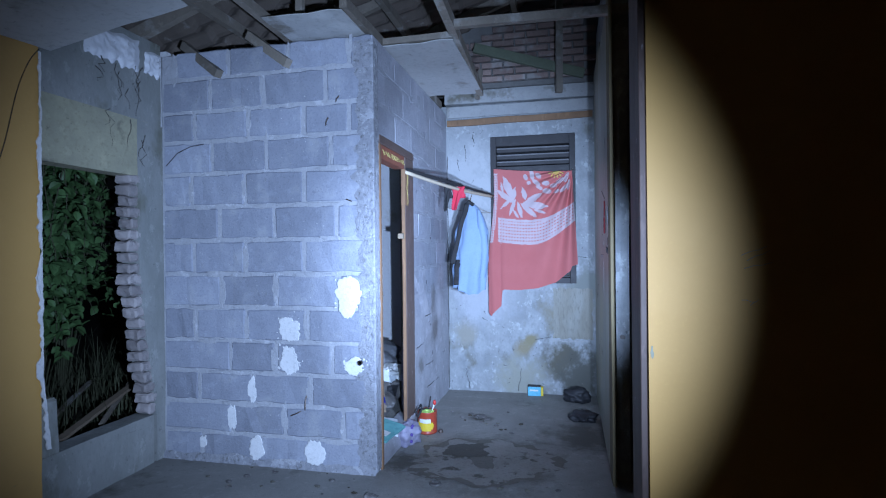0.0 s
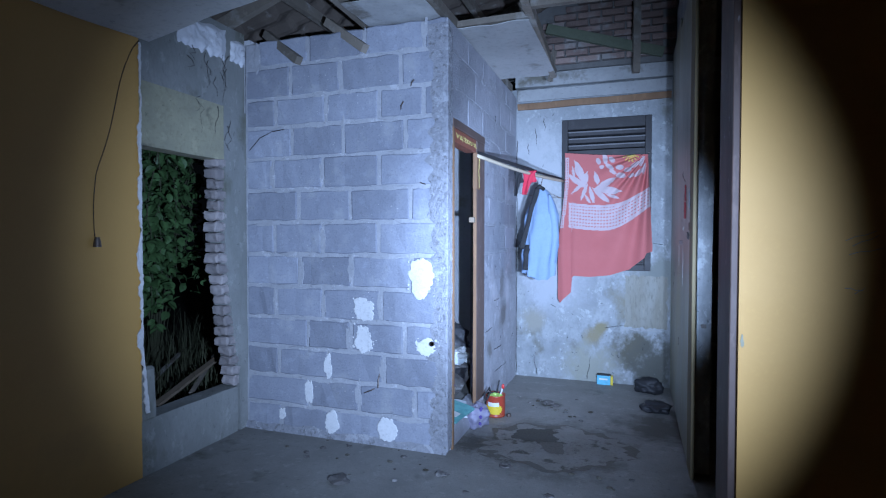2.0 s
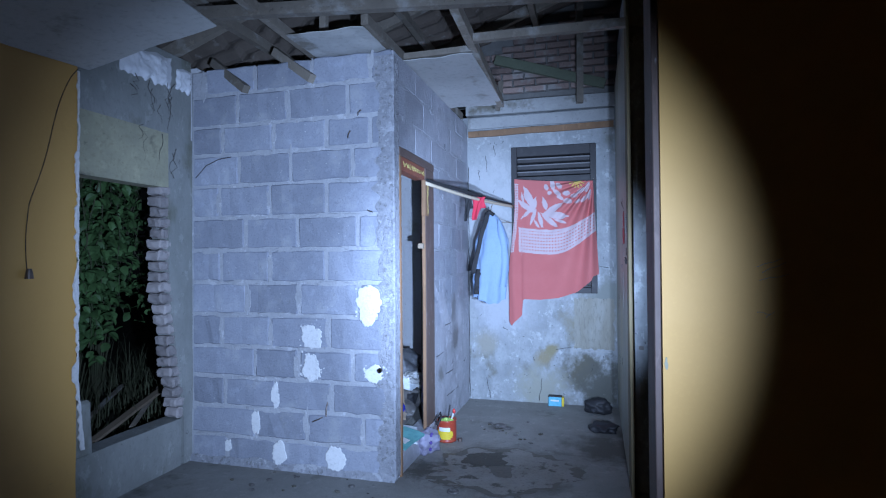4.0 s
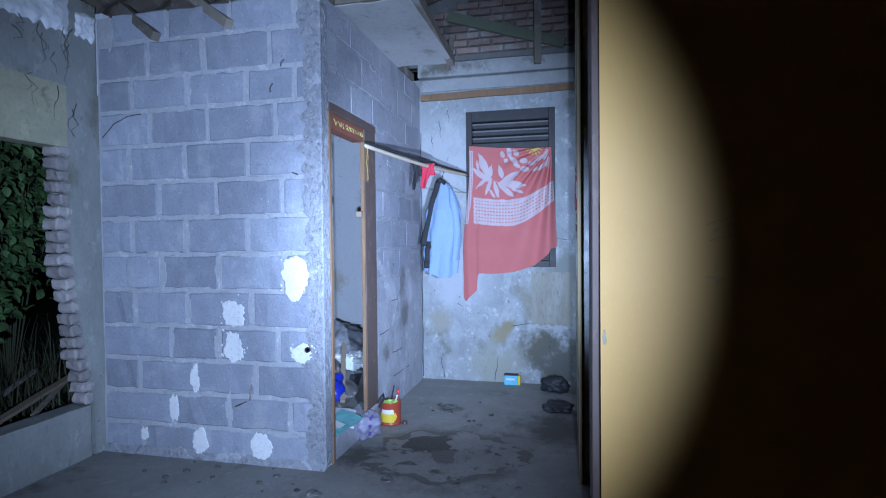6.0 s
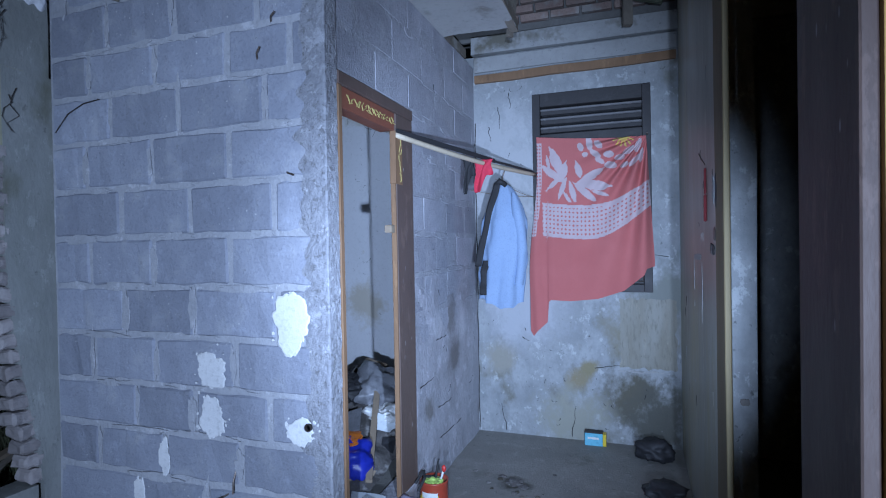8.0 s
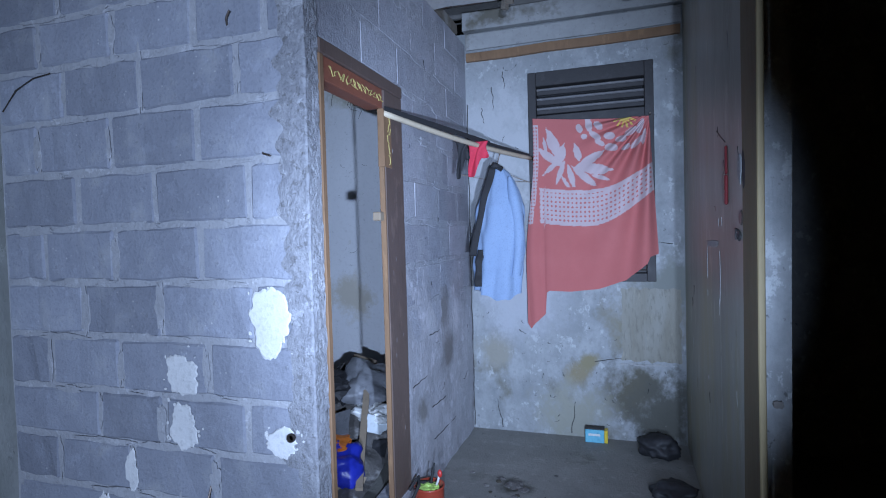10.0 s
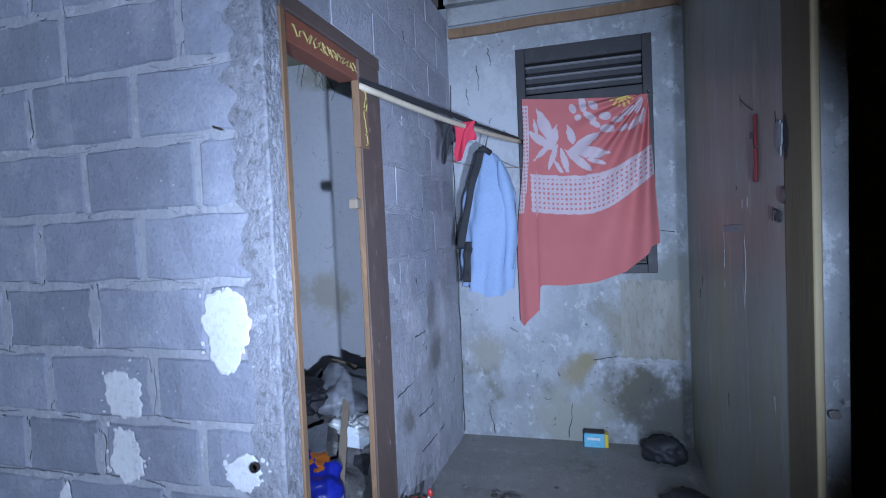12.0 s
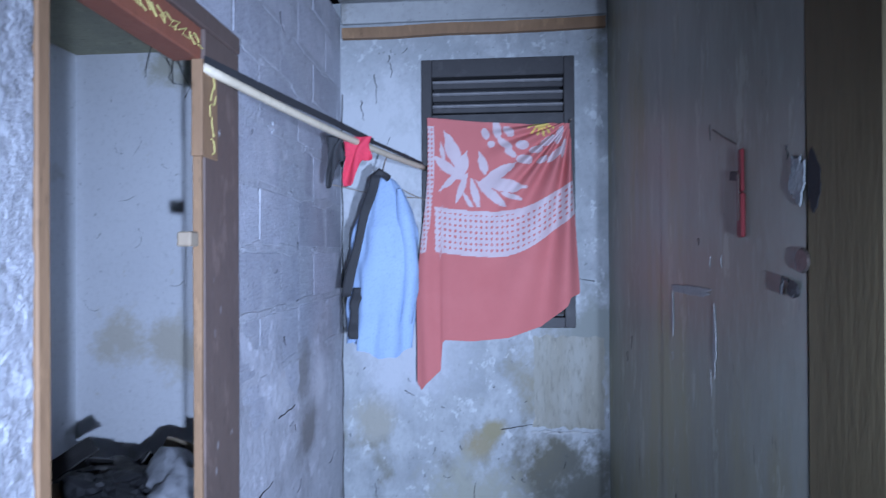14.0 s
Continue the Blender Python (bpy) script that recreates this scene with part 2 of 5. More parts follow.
BLUE_PL = surface("deep_blue_plastic", (0.02, 0.035, 0.42), (0.015, 0.03, 0.32), 0.35, 20, 9, 0.2)
ORANGE_PL = surface("orange_plastic", (0.70, 0.20, 0.03), (0.60, 0.16, 0.03), 0.45, 20, 9, 0.2)
CYAN = surface("cyan_carton", (0.10, 0.42, 0.58), (0.16, 0.50, 0.62), 0.55, 30, 16, 0.05)
BLACK_BAG = surface("black_plastic_bag", (0.016, 0.016, 0.018), (0.03, 0.03, 0.034), 0.62, 30, 12, 0.2)
GREY_BAG = surface("clear_grey_plastic", (0.17, 0.175, 0.19), (0.25, 0.255, 0.27), 0.35, 30, 10, 0.6)
LILAC = surface("lilac_pouch", (0.27, 0.26, 0.36), (0.33, 0.31, 0.40), 0.6, 30, 10, 0.4)
PURPLE = surface("purple_dots", (0.10, 0.07, 0.26), (0.12, 0.08, 0.30), 0.6, 30, 10, 0.1)
CARD = surface("brown_cardboard", (0.30, 0.235, 0.17), (0.24, 0.185, 0.13), 0.85, 40, 6, 0.2)
PAPER = surface("printed_paper", (0.58, 0.62, 0.64), (0.50, 0.55, 0.58), 0.7, 30, 20, 0.1)
TEAL = surface("teal_print", (0.12, 0.34, 0.36), (0.16, 0.40, 0.38), 0.7, 30, 20, 0.1)
RUBBISH = surface("mixed_rubbish", (0.14, 0.13, 0.125), (0.07, 0.065, 0.06), 0.85, 25, 12, 1.0, stain=(0.26, 0.25, 0.24), stain_scale=14)
LEAF = surface("night_leaf", (0.060, 0.120, 0.040), (0.085, 0.160, 0.058), 0.5, 40, 6, 0.1, vary=0.3)
STEM = surface("green_stem", (0.07, 0.09, 0.04), (0.09, 0.08, 0.05), 0.8, 40, 6, 0.1)
EARTH = surface("dark_earth", (0.06, 0.05, 0.035), (0.04, 0.036, 0.027), 0.95, 20, 4, 0.8)


# ---- builders ----
def bm_box(x0, x1, y0, y1, z0, z1, bevel=0.0):
    bm = bmesh.new()
    bmesh.ops.create_cube(bm, size=1)
    for v in bm.verts:
        v.co = Vector(((x0 + x1) / 2 + v.co.x * (x1 - x0), (y0 + y1) / 2 + v.co.y * (y1 - y0), (z0 + z1) / 2 + v.co.z * (z1 - z0)))
    if bevel:
        bmesh.ops.bevel(bm, geom=bm.edges[:], offset=bevel, segments=1, affect="EDGES")
    return bm


def roughen(bm, amount, scale=9.0, cuts=0):
    if cuts:
        bmesh.ops.subdivide_edges(bm, edges=bm.edges[:], cuts=cuts, use_grid_fill=True)
    for v in bm.verts:
        v.co += noise.noise_vector(v.co * scale) * amount
    return bm


def bm_beam(a, b, w, h, rough=0.004):
    """A sawn timber from a to b, w wide and h high, a little bent and chipped."""
    a, b = Vector(a), Vector(b)
    d = b - a
    n = max(2, int(d.length / 0.25))
    side = d.cross(Vector((0, 0, 1)))
    side = side.normalized() if side.length > 1e-4 else Vector((1, 0, 0))
    up = side.cross(d).normalized()
    bm, rings = bmesh.new(), []
    for i in range(n + 1):
        c = a + d * (i / n)
        ring = []
        for s, u in ((-1, -1), (1, -1), (1, 1), (-1, 1)):
            p = c + side * s * w / 2 + up * u * h / 2
            ring.append(bm.verts.new(p + noise.noise_vector(p * 6) * rough))
        rings.append(ring)
    for r0, r1 in zip(rings, rings[1:]):
        for k in range(4):
            bm.faces.new((r0[k], r0[(k + 1) % 4], r1[(k + 1) % 4], r1[k]))
    bm.faces.new(rings[0][::-1])
    bm.faces.new(rings[-1])
    bmesh.ops.recalc_face_normals(bm, faces=bm.faces[:])
    return bm


def bm_tube(points, radius, sides=8, taper=1.0):
    """A round rod along points; taper: its radius at the end as a share of that at the start."""
    pts = [Vector(p) for p in points]
    bm, rings = bmesh.new(), []
    for i, p in enumerate(pts):
        d = (pts[min(i + 1, len(pts) - 1)] - pts[max(i - 1, 0)]).normalized()
        ref = Vector((0, 0, 1)) if abs(d.z) < 0.9 else Vector((1, 0, 0))
        s = d.cross(ref).normalized()
        u = s.cross(d)
        r = radius * (1 + (taper - 1) * i / max(1, len(pts) - 1))
        rings.append([bm.verts.new(p + (s * math.cos(k * math.tau / sides) + u * math.sin(k * math.tau / sides)) * r) for k in range(sides)])
    for r0, r1 in zip(rings, rings[1:]):
        for k in range(sides):
            bm.faces.new((r0[k], r0[(k + 1) % sides], r1[(k + 1) % sides], r1[k]))
    bm.faces.new(rings[0][::-1])
    bm.faces.new(rings[-1])
    bmesh.ops.recalc_face_normals(bm, faces=bm.faces[:])
    return bm


def bm_lathe(profile, at=(0, 0, 0), sides=28):
    """A turned body from (radius, height) pairs round the upright axis through at."""
    bm, rings = bmesh.new(), []
    for r, z in profile:
        rings.append([bm.verts.new((at[0] + r * math.cos(k * math.tau / sides), at[1] + r * math.sin(k * math.tau / sides), at[2] + z)) for k in range(sides)])
    for r0, r1 in zip(rings, rings[1:]):
        for k in range(sides):
            bm.faces.new((r0[k], r0[(k + 1) % sides], r1[(k + 1) % sides], r1[k]))
    bmesh.ops.recalc_face_normals(bm, faces=bm.faces[:])
    return bm


def bm_sheet(fn, nu, nv, keep=None, thick=0.0):
    """A sheet fn(u, v) over the unit square; keep(u, v) leaves out cells."""
    bm = bmesh.new()
    g = [[bm.verts.new(fn(i / nu, j / nv)) for j in range(nv + 1)] for i in range(nu + 1)]
    for i in range(nu):
        for j in range(nv):
            if keep is None or keep((i + 0.5) / nu, (j + 0.5) / nv):
                bm.faces.new((g[i][j], g[i + 1][j], g[i + 1][j + 1], g[i][j + 1]))
    bmesh.ops.delete(bm, geom=[v for v in bm.verts if not v.link_faces], context="VERTS")
    if thick:
        bmesh.ops.solidify(bm, geom=bm.faces[:], thickness=thick)
    return bm


def bm_blob(at, size, seed, rough=0.35, detail=3, flat=0.0):
    """A crumpled closed lump, flattened below."""
    bm = bmesh.new()
    bmesh.ops.create_icosphere(bm, subdivisions=detail, radius=1)
    for v in bm.verts:
        n = noise.noise(v.co * 1.7 + Vector((seed * 7.3, seed, 0))) + 0.6 * abs(noise.noise(v.co * 4.5 + Vector((seed, 0, seed * 3.1))))
        c = v.co * (1 + rough * n)
        z = max(c.z, -flat) if flat else c.z
        v.co = Vector((at[0] + c.x * size[0], at[1] + c.y * size[1], at[2] + z * size[2]))
    return bm


def bm_patch(centre, w, h, seed, normal="y", depth=0.006, ragged=0.3, n=36):
    """A flat splash with a ragged outline, standing depth proud of a wall."""
    bm = bmesh.new()
    c = Vector(centre)

    def at(a, r, d):
        u, v = math.cos(a) * w / 2 * r, math.sin(a) * h / 2 * r
        if normal == "y":
            return c + Vector((u, d, v))
        if normal == "x":
            return c + Vector((d, u, v))
        return c + Vector((u, v, d))

    sgn = -1 if normal == "y" else 1
    out, inn = [], []
    for k in range(n):
        a = k * math.tau / n
        r = max(0.3, 1 + ragged * noise.noise(Vector((math.cos(a) * 1.6, math.sin(a) * 1.6, seed * 5.7))) + ragged * 0.5 * noise.noise(Vector((math.cos(a) * 5, math.sin(a) * 5, seed * 3.3))))
        out.append(bm.verts.new(at(a, r, 0)))
        inn.append(bm.verts.new(at(a, r * 0.93, sgn * depth)))
    for k in range(n):
        bm.faces.new((out[k], out[(k + 1) % n], inn[(k + 1) % n], inn[k]))
    hub = bm.verts.new(at(0, 0, sgn * depth))
    for k in range(n):
        bm.faces.new((inn[k], inn[(k + 1) % n], hub))
    return bm


def mesh_ob(name, bm, material, smooth=False):
    me = bpy.data.meshes.new(name)
    bm.to_mesh(me)
    bm.free()
    for mt in material if isinstance(material, (list, tuple)) else [material]:
        me.materials.append(mt)
    if smooth:
        for p in me.polygons:
            p.use_smooth = True
    return new(name, me)


def part(name, bm, material, parent, label="", smooth=False):
    ob = mesh_ob(name, bm, material, smooth)
    ob.parent = parent
    ob.matrix_parent_inverse = parent.matrix_basis.inverted()
    return tagged(ob, label) if label else ob


def structure(name, bm, material, label, category):
    return tagged(mesh_ob(name, bm, material), label, category, kind="structure")


def thing(name, at, label, category, group=""):
    ob = new(name)
    ob.empty_display_size = 0.05
    ob.matrix_basis = Matrix.Translation(at)
    return tagged(ob, label, category, group)


def solo(name, bm, material, label, category, group="", smooth=False):
    return tagged(mesh_ob(name, bm, material, smooth), label, category, group)


def joined(*bms):
    """Several bmeshes as one."""
    out = bmesh.new()
    for b in bms:
        me = bpy.data.meshes.new("tmp")
        b.to_mesh(me)
        b.free()
        out.from_mesh(me)
        bpy.data.meshes.remove(me)
    return out


# ---- plan (metres): the block wall's corner, the passage, the left wall, the partition ----
CX, FY = -1.31, 3.35          # block corner: side wall's face, front face
BY = 5.46                     # face of the end wall
LX = -2.83                    # face of the left wall
RX = 0.108                    # boards on the passage's other side
PX, PY0, PY1 = 0.165, 2.42, 2.70   # end of the partition, its two faces
TOP, PITCH = 2.745, 0.395

floor = structure("floor", roughen(bm_box(-3.1, 3.2, -2.7, 5.7, -0.2, 0.0), 0.0), FLOOR, "stained grey cement floor with damp patches and grit", "floor")

# left wall, round the broken opening
wall_left = structure("wall_left", bm_box(LX - 0.14, LX, -2.7, 2.46, 0, 2.62), YELLOW, "ochre painted wall with a broken plaster edge", "wall")
part("plaster_foot", roughen(bm_box(LX - 0.13, LX - 0.002, 2.455, 2.575, 0, 0.62, 0.02), 0.016, 9, 4), GREY, wall_left, "broken render at the foot of the opening")
part("sill_masonry", roughen(bm_box(LX - 0.14, LX, 2.46, 3.25, 0, 0.32), 0.008, 7, 4), GREY, wall_left, "grey rendered masonry below the opening")
part("lintel", roughen(bm_box(LX - 0.13, LX - 0.002, 2.46, 3.23, 1.885, 2.25), 0.004, 6, 3), PALE, wall_left, "faded yellow lintel with cobwebs and cracks")
part("render_above", roughen(bm_box(LX - 0.14, LX - 0.006, 2.46, FY, 2.25, 2.80), 0.006, 6, 3), GREY, wall_left, "raw grey render")
def jamb_y(z):
    """How far the broken edge of the opening leans out at a height."""
    return 3.205 - 0.145 * min(1.0, max(0.0, (z - 0.33) / 0.9))


strip = roughen(bm_box(LX - 0.14, LX + 0.002, 3.225, FY + 0.03, 0.0, 2.25), 0.008, 6, 7)
for v in strip.verts:
    v.co.y += (jamb_y(v.co.z) + 0.075 - 3.225) * (FY + 0.03 - v.co.y) / (FY + 0.03 - 3.225)
part("render_strip", strip, GREY, wall_left, "raw grey render beside the opening")
def broken_lime(y0, y1, z0, z1, seed):
    def f(u, v):
        y = y0 + (y1 - y0) * u
        lo = z0 + 0.035 * noise.noise(Vector((y * 9, seed, 1))) + 0.03 * noise.noise(Vector((y * 26, seed, 4)))
        hi = z1 + 0.03 * noise.noise(Vector((y * 8, seed, 7)))
        z = lo + (hi - lo) * v
        lump = 0.012 * noise.noise(Vector((y * 14, z * 14, seed))) + 0.006 * noise.noise(Vector((y * 40, z * 40, seed)))
        rim = min(1.0, 6 * u, 6 * (1 - u), 6 * v, 6 * (1 - v))
        return Vector((LX - 0.008 + (0.022 + lump) * rim, y + 0.02 * noise.noise(Vector((z * 20, seed, y))), z))
    return bm_sheet(f, 44, 26)


for k, (y0, y1, z0, z1) in enumerate(((2.74, 3.17, 2.56, 2.76), (3.20, 3.345, 2.57, 2.73))):
    part("limewashed_top", broken_lime(y0, y1, z0, z1, 3.0 + k), WHITEWASH, wall_left, "broken white plaster of the top course", True)
part("plain_wall", bm_box(LX - 0.14, LX, FY + 0.05, 5.6, 0, 2.78), WHITEWASH, wall_left, "white plaster")

# broken white plaster down the ochre wall's edge
def broken_edge(u, v):
    z = 0.36 + 2.09 * v
    low = max(0.0, 0.75 - z)
    w = max(0.004, 0.018 + 0.022 * noise.noise(Vector((0, 3.0, z * 6))) + 0.018 * noise.noise(Vector((2, 5.0, z * 31))))
    if z > 2.0:
        w *= 0.5
    inner = 2.466 + 0.10 * low + 0.006 * noise.noise(Vector((4, 1, z * 11))) + 0.005 * noise.noise(Vector((4, 1, z * 43)))
    chip = 0.06 * max(0.0, noise.noise(Vector((7, 2, z * 4.5))) - 0.2)
    return Vector((LX + 0.005 + 0.006 * noise.noise(Vector((u * 3, 1, z * 13))), inner - (w + chip) * u, z))


part("plaster_edge", bm_sheet(broken_edge, 3, 190, thick=0.006), SPLAT, wall_left, "chipped white plaster edge")

for k in range(14):
    y, z = random.uniform(2.75, 3.18), random.choice((random.uniform(2.10, 2.32), random.uniform(2.4, 2.6)))
    n = random.uniform(0.03, 0.09)
    pts = [(LX + 0.012 + 0.004 * math.sin(i * 1.3 + k), y + 0.022 * math.sin(i * (0.7 + 0.13 * k) + k * 2.2) + 0.008 * math.sin(i * 3.1 + k), z - n * i * 0.5) for i in range(6)]
    part("cobweb", bm_tube(pts, random.uniform(0.0012, 0.003), 5, 0.3), CABLE, wall_left, "dark hanging cobweb thread")
# end wall with its window opening
WX0, WX1, WZ0, WZ1 = -0.868, -0.066, 1.06, 2.48
wall_end = structure("wall_end", bm_box(CX - 0.06, WX0, BY, BY + 0.14, 0, 2.81), PLASTER, "dirty whitish plaster wall with damp stains and cracks", "wall")
part("inner_wall", bm_box(-3.0, CX - 0.06, BY, BY + 0.14, 0, 2.81), INNER, wall_end, "whitewashed wall of the block room")
part("wall_piece", bm_box(WX1, 3.2, BY, BY + 0.14, 0, 2.81), PLASTER, wall_end)
part("wall_piece", bm_box(WX0, WX1, BY, BY + 0.14, 0, WZ0), PLASTER, wall_end)
part("wall_piece", bm_box(WX0, WX1, BY, BY + 0.14, WZ1, 2.81), PLASTER, wall_end)

for x, z, dx, dz in ((-0.62, 0.02, 0.03, 0.22), (-1.10, 0.02, -0.03, 0.20), (-1.12, 2.42, 0.01, -0.16), (-1.05, 2.52, 0.02, -0.12), (-0.45, 0.52, 0.16, 0.03), (0.04, 1.30, -0.09, 0.015), (-1.20, 2.28, 0.02, -0.11), (-0.97, 0.72, 0.05, -0.03)):
    pts = [(x + dx * i / 7 + random.uniform(-0.008, 0.008), BY - 0.0005, z + dz * i / 7) for i in range(8)]
    part("crack", bm_tube(pts, 0.003, 4, 0.4), BLACK, wall_end, "dark crack in the plaster")

for k in range(60):
    x, z = random.uniform(CX + 0.06, 0.06), random.choice((random.uniform(0.1, 1.0), random.uniform(0.1, 1.0), random.uniform(2.5, 2.62), random.uniform(1.2, 2.5)))
    if WX0 - 0.07 < x < WX1 + 0.06 and z > 0.78:
        continue
    a, n, bend = random.uniform(-2.2, -0.6), random.uniform(0.008, 0.04), random.uniform(-0.5, 0.5)
    pts = [(x + n * i * math.cos(a + bend * i) * 0.4, BY - 0.0005, z + n * i * math.sin(a + bend * i) * 0.4) for i in range(4)]
    part("crack", bm_tube(pts, random.uniform(0.0012, 0.003), 4, 0.3), BLACK, wall_end)
for k in range(13):
    x, z = random.uniform(-2.76, -2.05), random.uniform(0.85, 2.42)
    a, n, bend = random.uniform(-2.8, -0.3), random.uniform(0.01, 0.06), random.uniform(-0.35, 0.35)
    pts = [(x + n * i * math.cos(a + bend * i) * 0.5, BY - 0.0005, z + n * i * math.sin(a + bend * i) * 0.5) for i in range(5)]
    part("crack", bm_tube(pts, random.uniform(0.0008, 0.0018), 4, 0.3), BLACK, wall_end)

def bare_render(u, v):
    x = -0.295 + 0.388 * u + 0.012 * noise.noise(Vector((u * 3, v * 9, 2)))
    z = 0.515 + 0.515 * v + 0.012 * noise.noise(Vector((u * 11, v * 2, 5)))
    rim = min(1.0, 12 * u, 12 * (1 - u), 12 * v, 12 * (1 - v))
    return Vector((x, BY + 0.002 - (0.005 + 0.003 * noise.noise(Vector((x * 25, 1, z * 25)))) * rim, z))


part("bare_render", bm_sheet(bare_render, 40, 50), STREAKED, wall_end, "brown streaked bare render", True)
for k in range(7):
    part("chipped_ledge", bm_patch((-0.27 + 0.05 * k, BY - 0.004, 0.512 + 0.004 * math.sin(k * 2.0)), random.uniform(0.03, 0.08), random.uniform(0.006, 0.014), k + 0.4, "y", 0.003, 0.6, 16), SCRAPE, wall_end, "chipped pale ledge")
part("groove", bm_tube([(CX + 0.006 + 0.003 * math.sin(i * 1.7), BY - 0.001, 0.02 + i * 0.085) for i in range(28)], 0.004, 5), DARK_WOOD, wall_end, "dark groove in the corner")

# partition beside the eye and the rest of the front room
partition = structure("wall_partition", bm_box(PX, 3.2, PY0, PY1, 0, 3.6), YELLOW, "smooth ochre painted partition wall with scratches", "wall")
lining = part("post", roughen(bm_box(PX - 0.028, PX - 0.003, PY0 + 0.012, PY1 + 0.05, 0, 3.4, 0.003), 0.003, 5, 3), FRAME_WOOD, partition, "dark brown wooden lining board")
wall_right = structure("wall_right", bm_box(3.06, 3.2, -2.7, 5.6, 0, 3.6), YELLOW, "plain ochre wall of the front room", "wall")
wall_back = structure("wall_back", bm_box(-2.97, 3.2, -2.84, -2.7, 0, 4.4), YELLOW, "plain ochre wall behind", "wall")

for x, z, dx, dz in ((0.50, 1.36, 0.09, 0.03), (0.52, 1.34, 0.08, 0.035), (0.51, 1.31, 0.10, 0.02), (0.50, 1.19, 0.05, -0.01), (0.53, 1.17, 0.03, 0.02)):
    part("scratch", bm_tube([(x + dx * k / 3, PY0 - 0.0002, z + dz * k / 3 + 0.004 * (k % 2)) for k in range(4)], 0.0014, 4, 0.5), SCRAPE, partition, "pale scratch in the paint")
part("chip", bm_patch((PX + 0.012, PY0 - 0.001, 0.98), 0.014, 0.04, 3.3, "y", 0.002, 0.5), PALE, partition, "chipped pale edge")

# boards along the passage's other side, and the wall stub behind them
wall_stub = structure("wall_stub", roughen(bm_box(0.135, 0.215, 3.58, BY, 0, 3.4), 0.014, 7, 7), PLASTER, "rough broken plaster wall end beside a dark doorway", "wall")
board_wall = thing("board_wall", (RX, 4.95, 0), "weathered grey plywood boards lining the passage", "wall panel")
part("board", roughen(bm_box(RX, RX + 0.012, 4.585, BY - 0.004, 0.0, 3.0), 0.003, 3, 4), PLY, board_wall)
door_side = thing("door", (RX, 4.1, 0), "closed weathered plywood door with a torn lock hole and old latch", "door")
leaf_panel = part("leaf", roughen(bm_box(RX - 0.004, RX + 0.030, 3.69, 4.58, 0.01, 2.9), 0.002, 3, 5), PLY, door_side)
part("keyhole_plate", bm_lathe([(0.0, 0.004), (0.022, 0.004), (0.026, 0.0)], sides=18), METAL, leaf_panel, "round steel lock plate").matrix_basis = pose(RX - 0.006, 3.70, 1.435, 0, -90, 0)
part("latch", joined(bm_blob((RX - 0.007, 3.735, 1.375), (0.005, 0.020, 0.018), 4.1, 0.5, 2), bm_tube([(RX - 0.007, 3.75, 1.392), (RX - 0.011, 3.765, 1.398), (RX - 0.010, 3.772, 1.380), (RX - 0.008, 3.778, 1.362)], 0.004)), DARK_WOOD, leaf_panel, "bent dark latch")
# no hole is cut: a flat black patch paints the shade inside it
part("torn_hole_shade", bm_patch((RX - 0.005, 3.66, 1.59), 0.05, 0.11, 4, "x", -0.002, 0.35), BLACK, leaf_panel, "torn hole, its inner shade painted black")
part("splinter", bm_patch((RX - 0.006, 3.715, 1.60), 0.05, 0.11, 9, "x", -0.003, 0.5), PLASTER, leaf_panel, "splintered bare wood")
for yy, zz, w, h, sd in ((4.30, 1.335, 0.34, 0.030, 2), (4.13, 1.20, 0.022, 0.20, 5), (4.47, 1.24, 0.02, 0.14, 7)):
    part("scrape", bm_patch((RX - 0.0055, yy, zz), w, h, sd, "x", -0.0015, 0.45), SCRAPE, leaf_panel, "pale scraped paint")
part("brick_spot", bm_patch((0.172, 3.563, 0.86), 0.03, 0.025, 6, "y", 0.004, 0.4), BRICK, wall_stub, "bare red brick spot")
door_post = solo("door_post", roughen(bm_box(RX - 0.006, RX + 0.014, 3.47, 3.686, 0, 3.0, 0.003), 0.004, 4, 5), OCHRE_WOOD, "ochre brown rough timber door post", "post")
knife = thing("screwdriver", (RX - 0.008, 3.955, 1.6), "red handled tool hanging flat from a nail", "tool")
part("handle", bm_box(RX - 0.015, RX - 0.0045, 3.940, 3.972, 1.488, 1.60, 0.005), RED_TOOL, knife)
part("sleeve", bm_box(RX - 0.013, RX - 0.0045, 3.944, 3.966, 1.601, 1.708, 0.004), RED_TOOL, knife, "dull red upper part")
part("blade", bm_box(RX - 0.0175, RX - 0.0155, 3.950, 3.962, 1.53, 1.645, 0.0008), METAL, knife, "bare steel blade")
part("clip", bm_beam((RX - 0.010, 3.965, 1.640), (RX - 0.006, 4.018, 1.650), 0.006, 0.022, 0.002), DARK_WOOD, knife, "dark clip")
part("nail", bm_tube([(RX - 0.004, 3.99, 1.725), (RX - 0.012, 4.05, 1.757), (RX - 0.016, 4.105, 1.788)], 0.002, 6), METAL, knife)

for k in range(16):
    y, z, n = random.uniform(3.75, 5.35), random.uniform(0.5, 2.3), random.uniform(0.02, 0.10)
    part("scratch", bm_tube([(RX - 0.0045 if y < 4.58 else RX - 0.0005, y + 0.004 * math.sin(i * 2.1 + k), z - n * i / 3) for i in range(4)], 0.0016, 4, 0.4), random.choice((SCRAPE, DARK_WOOD)), leaf_panel if y < 4.58 else board_wall)

# ---- roof ----
def slope(x):
    return 2.80 + 0.36 * (x + 3.0) if x < 0.6 else 4.096 - 0.36 * (x - 0.6)


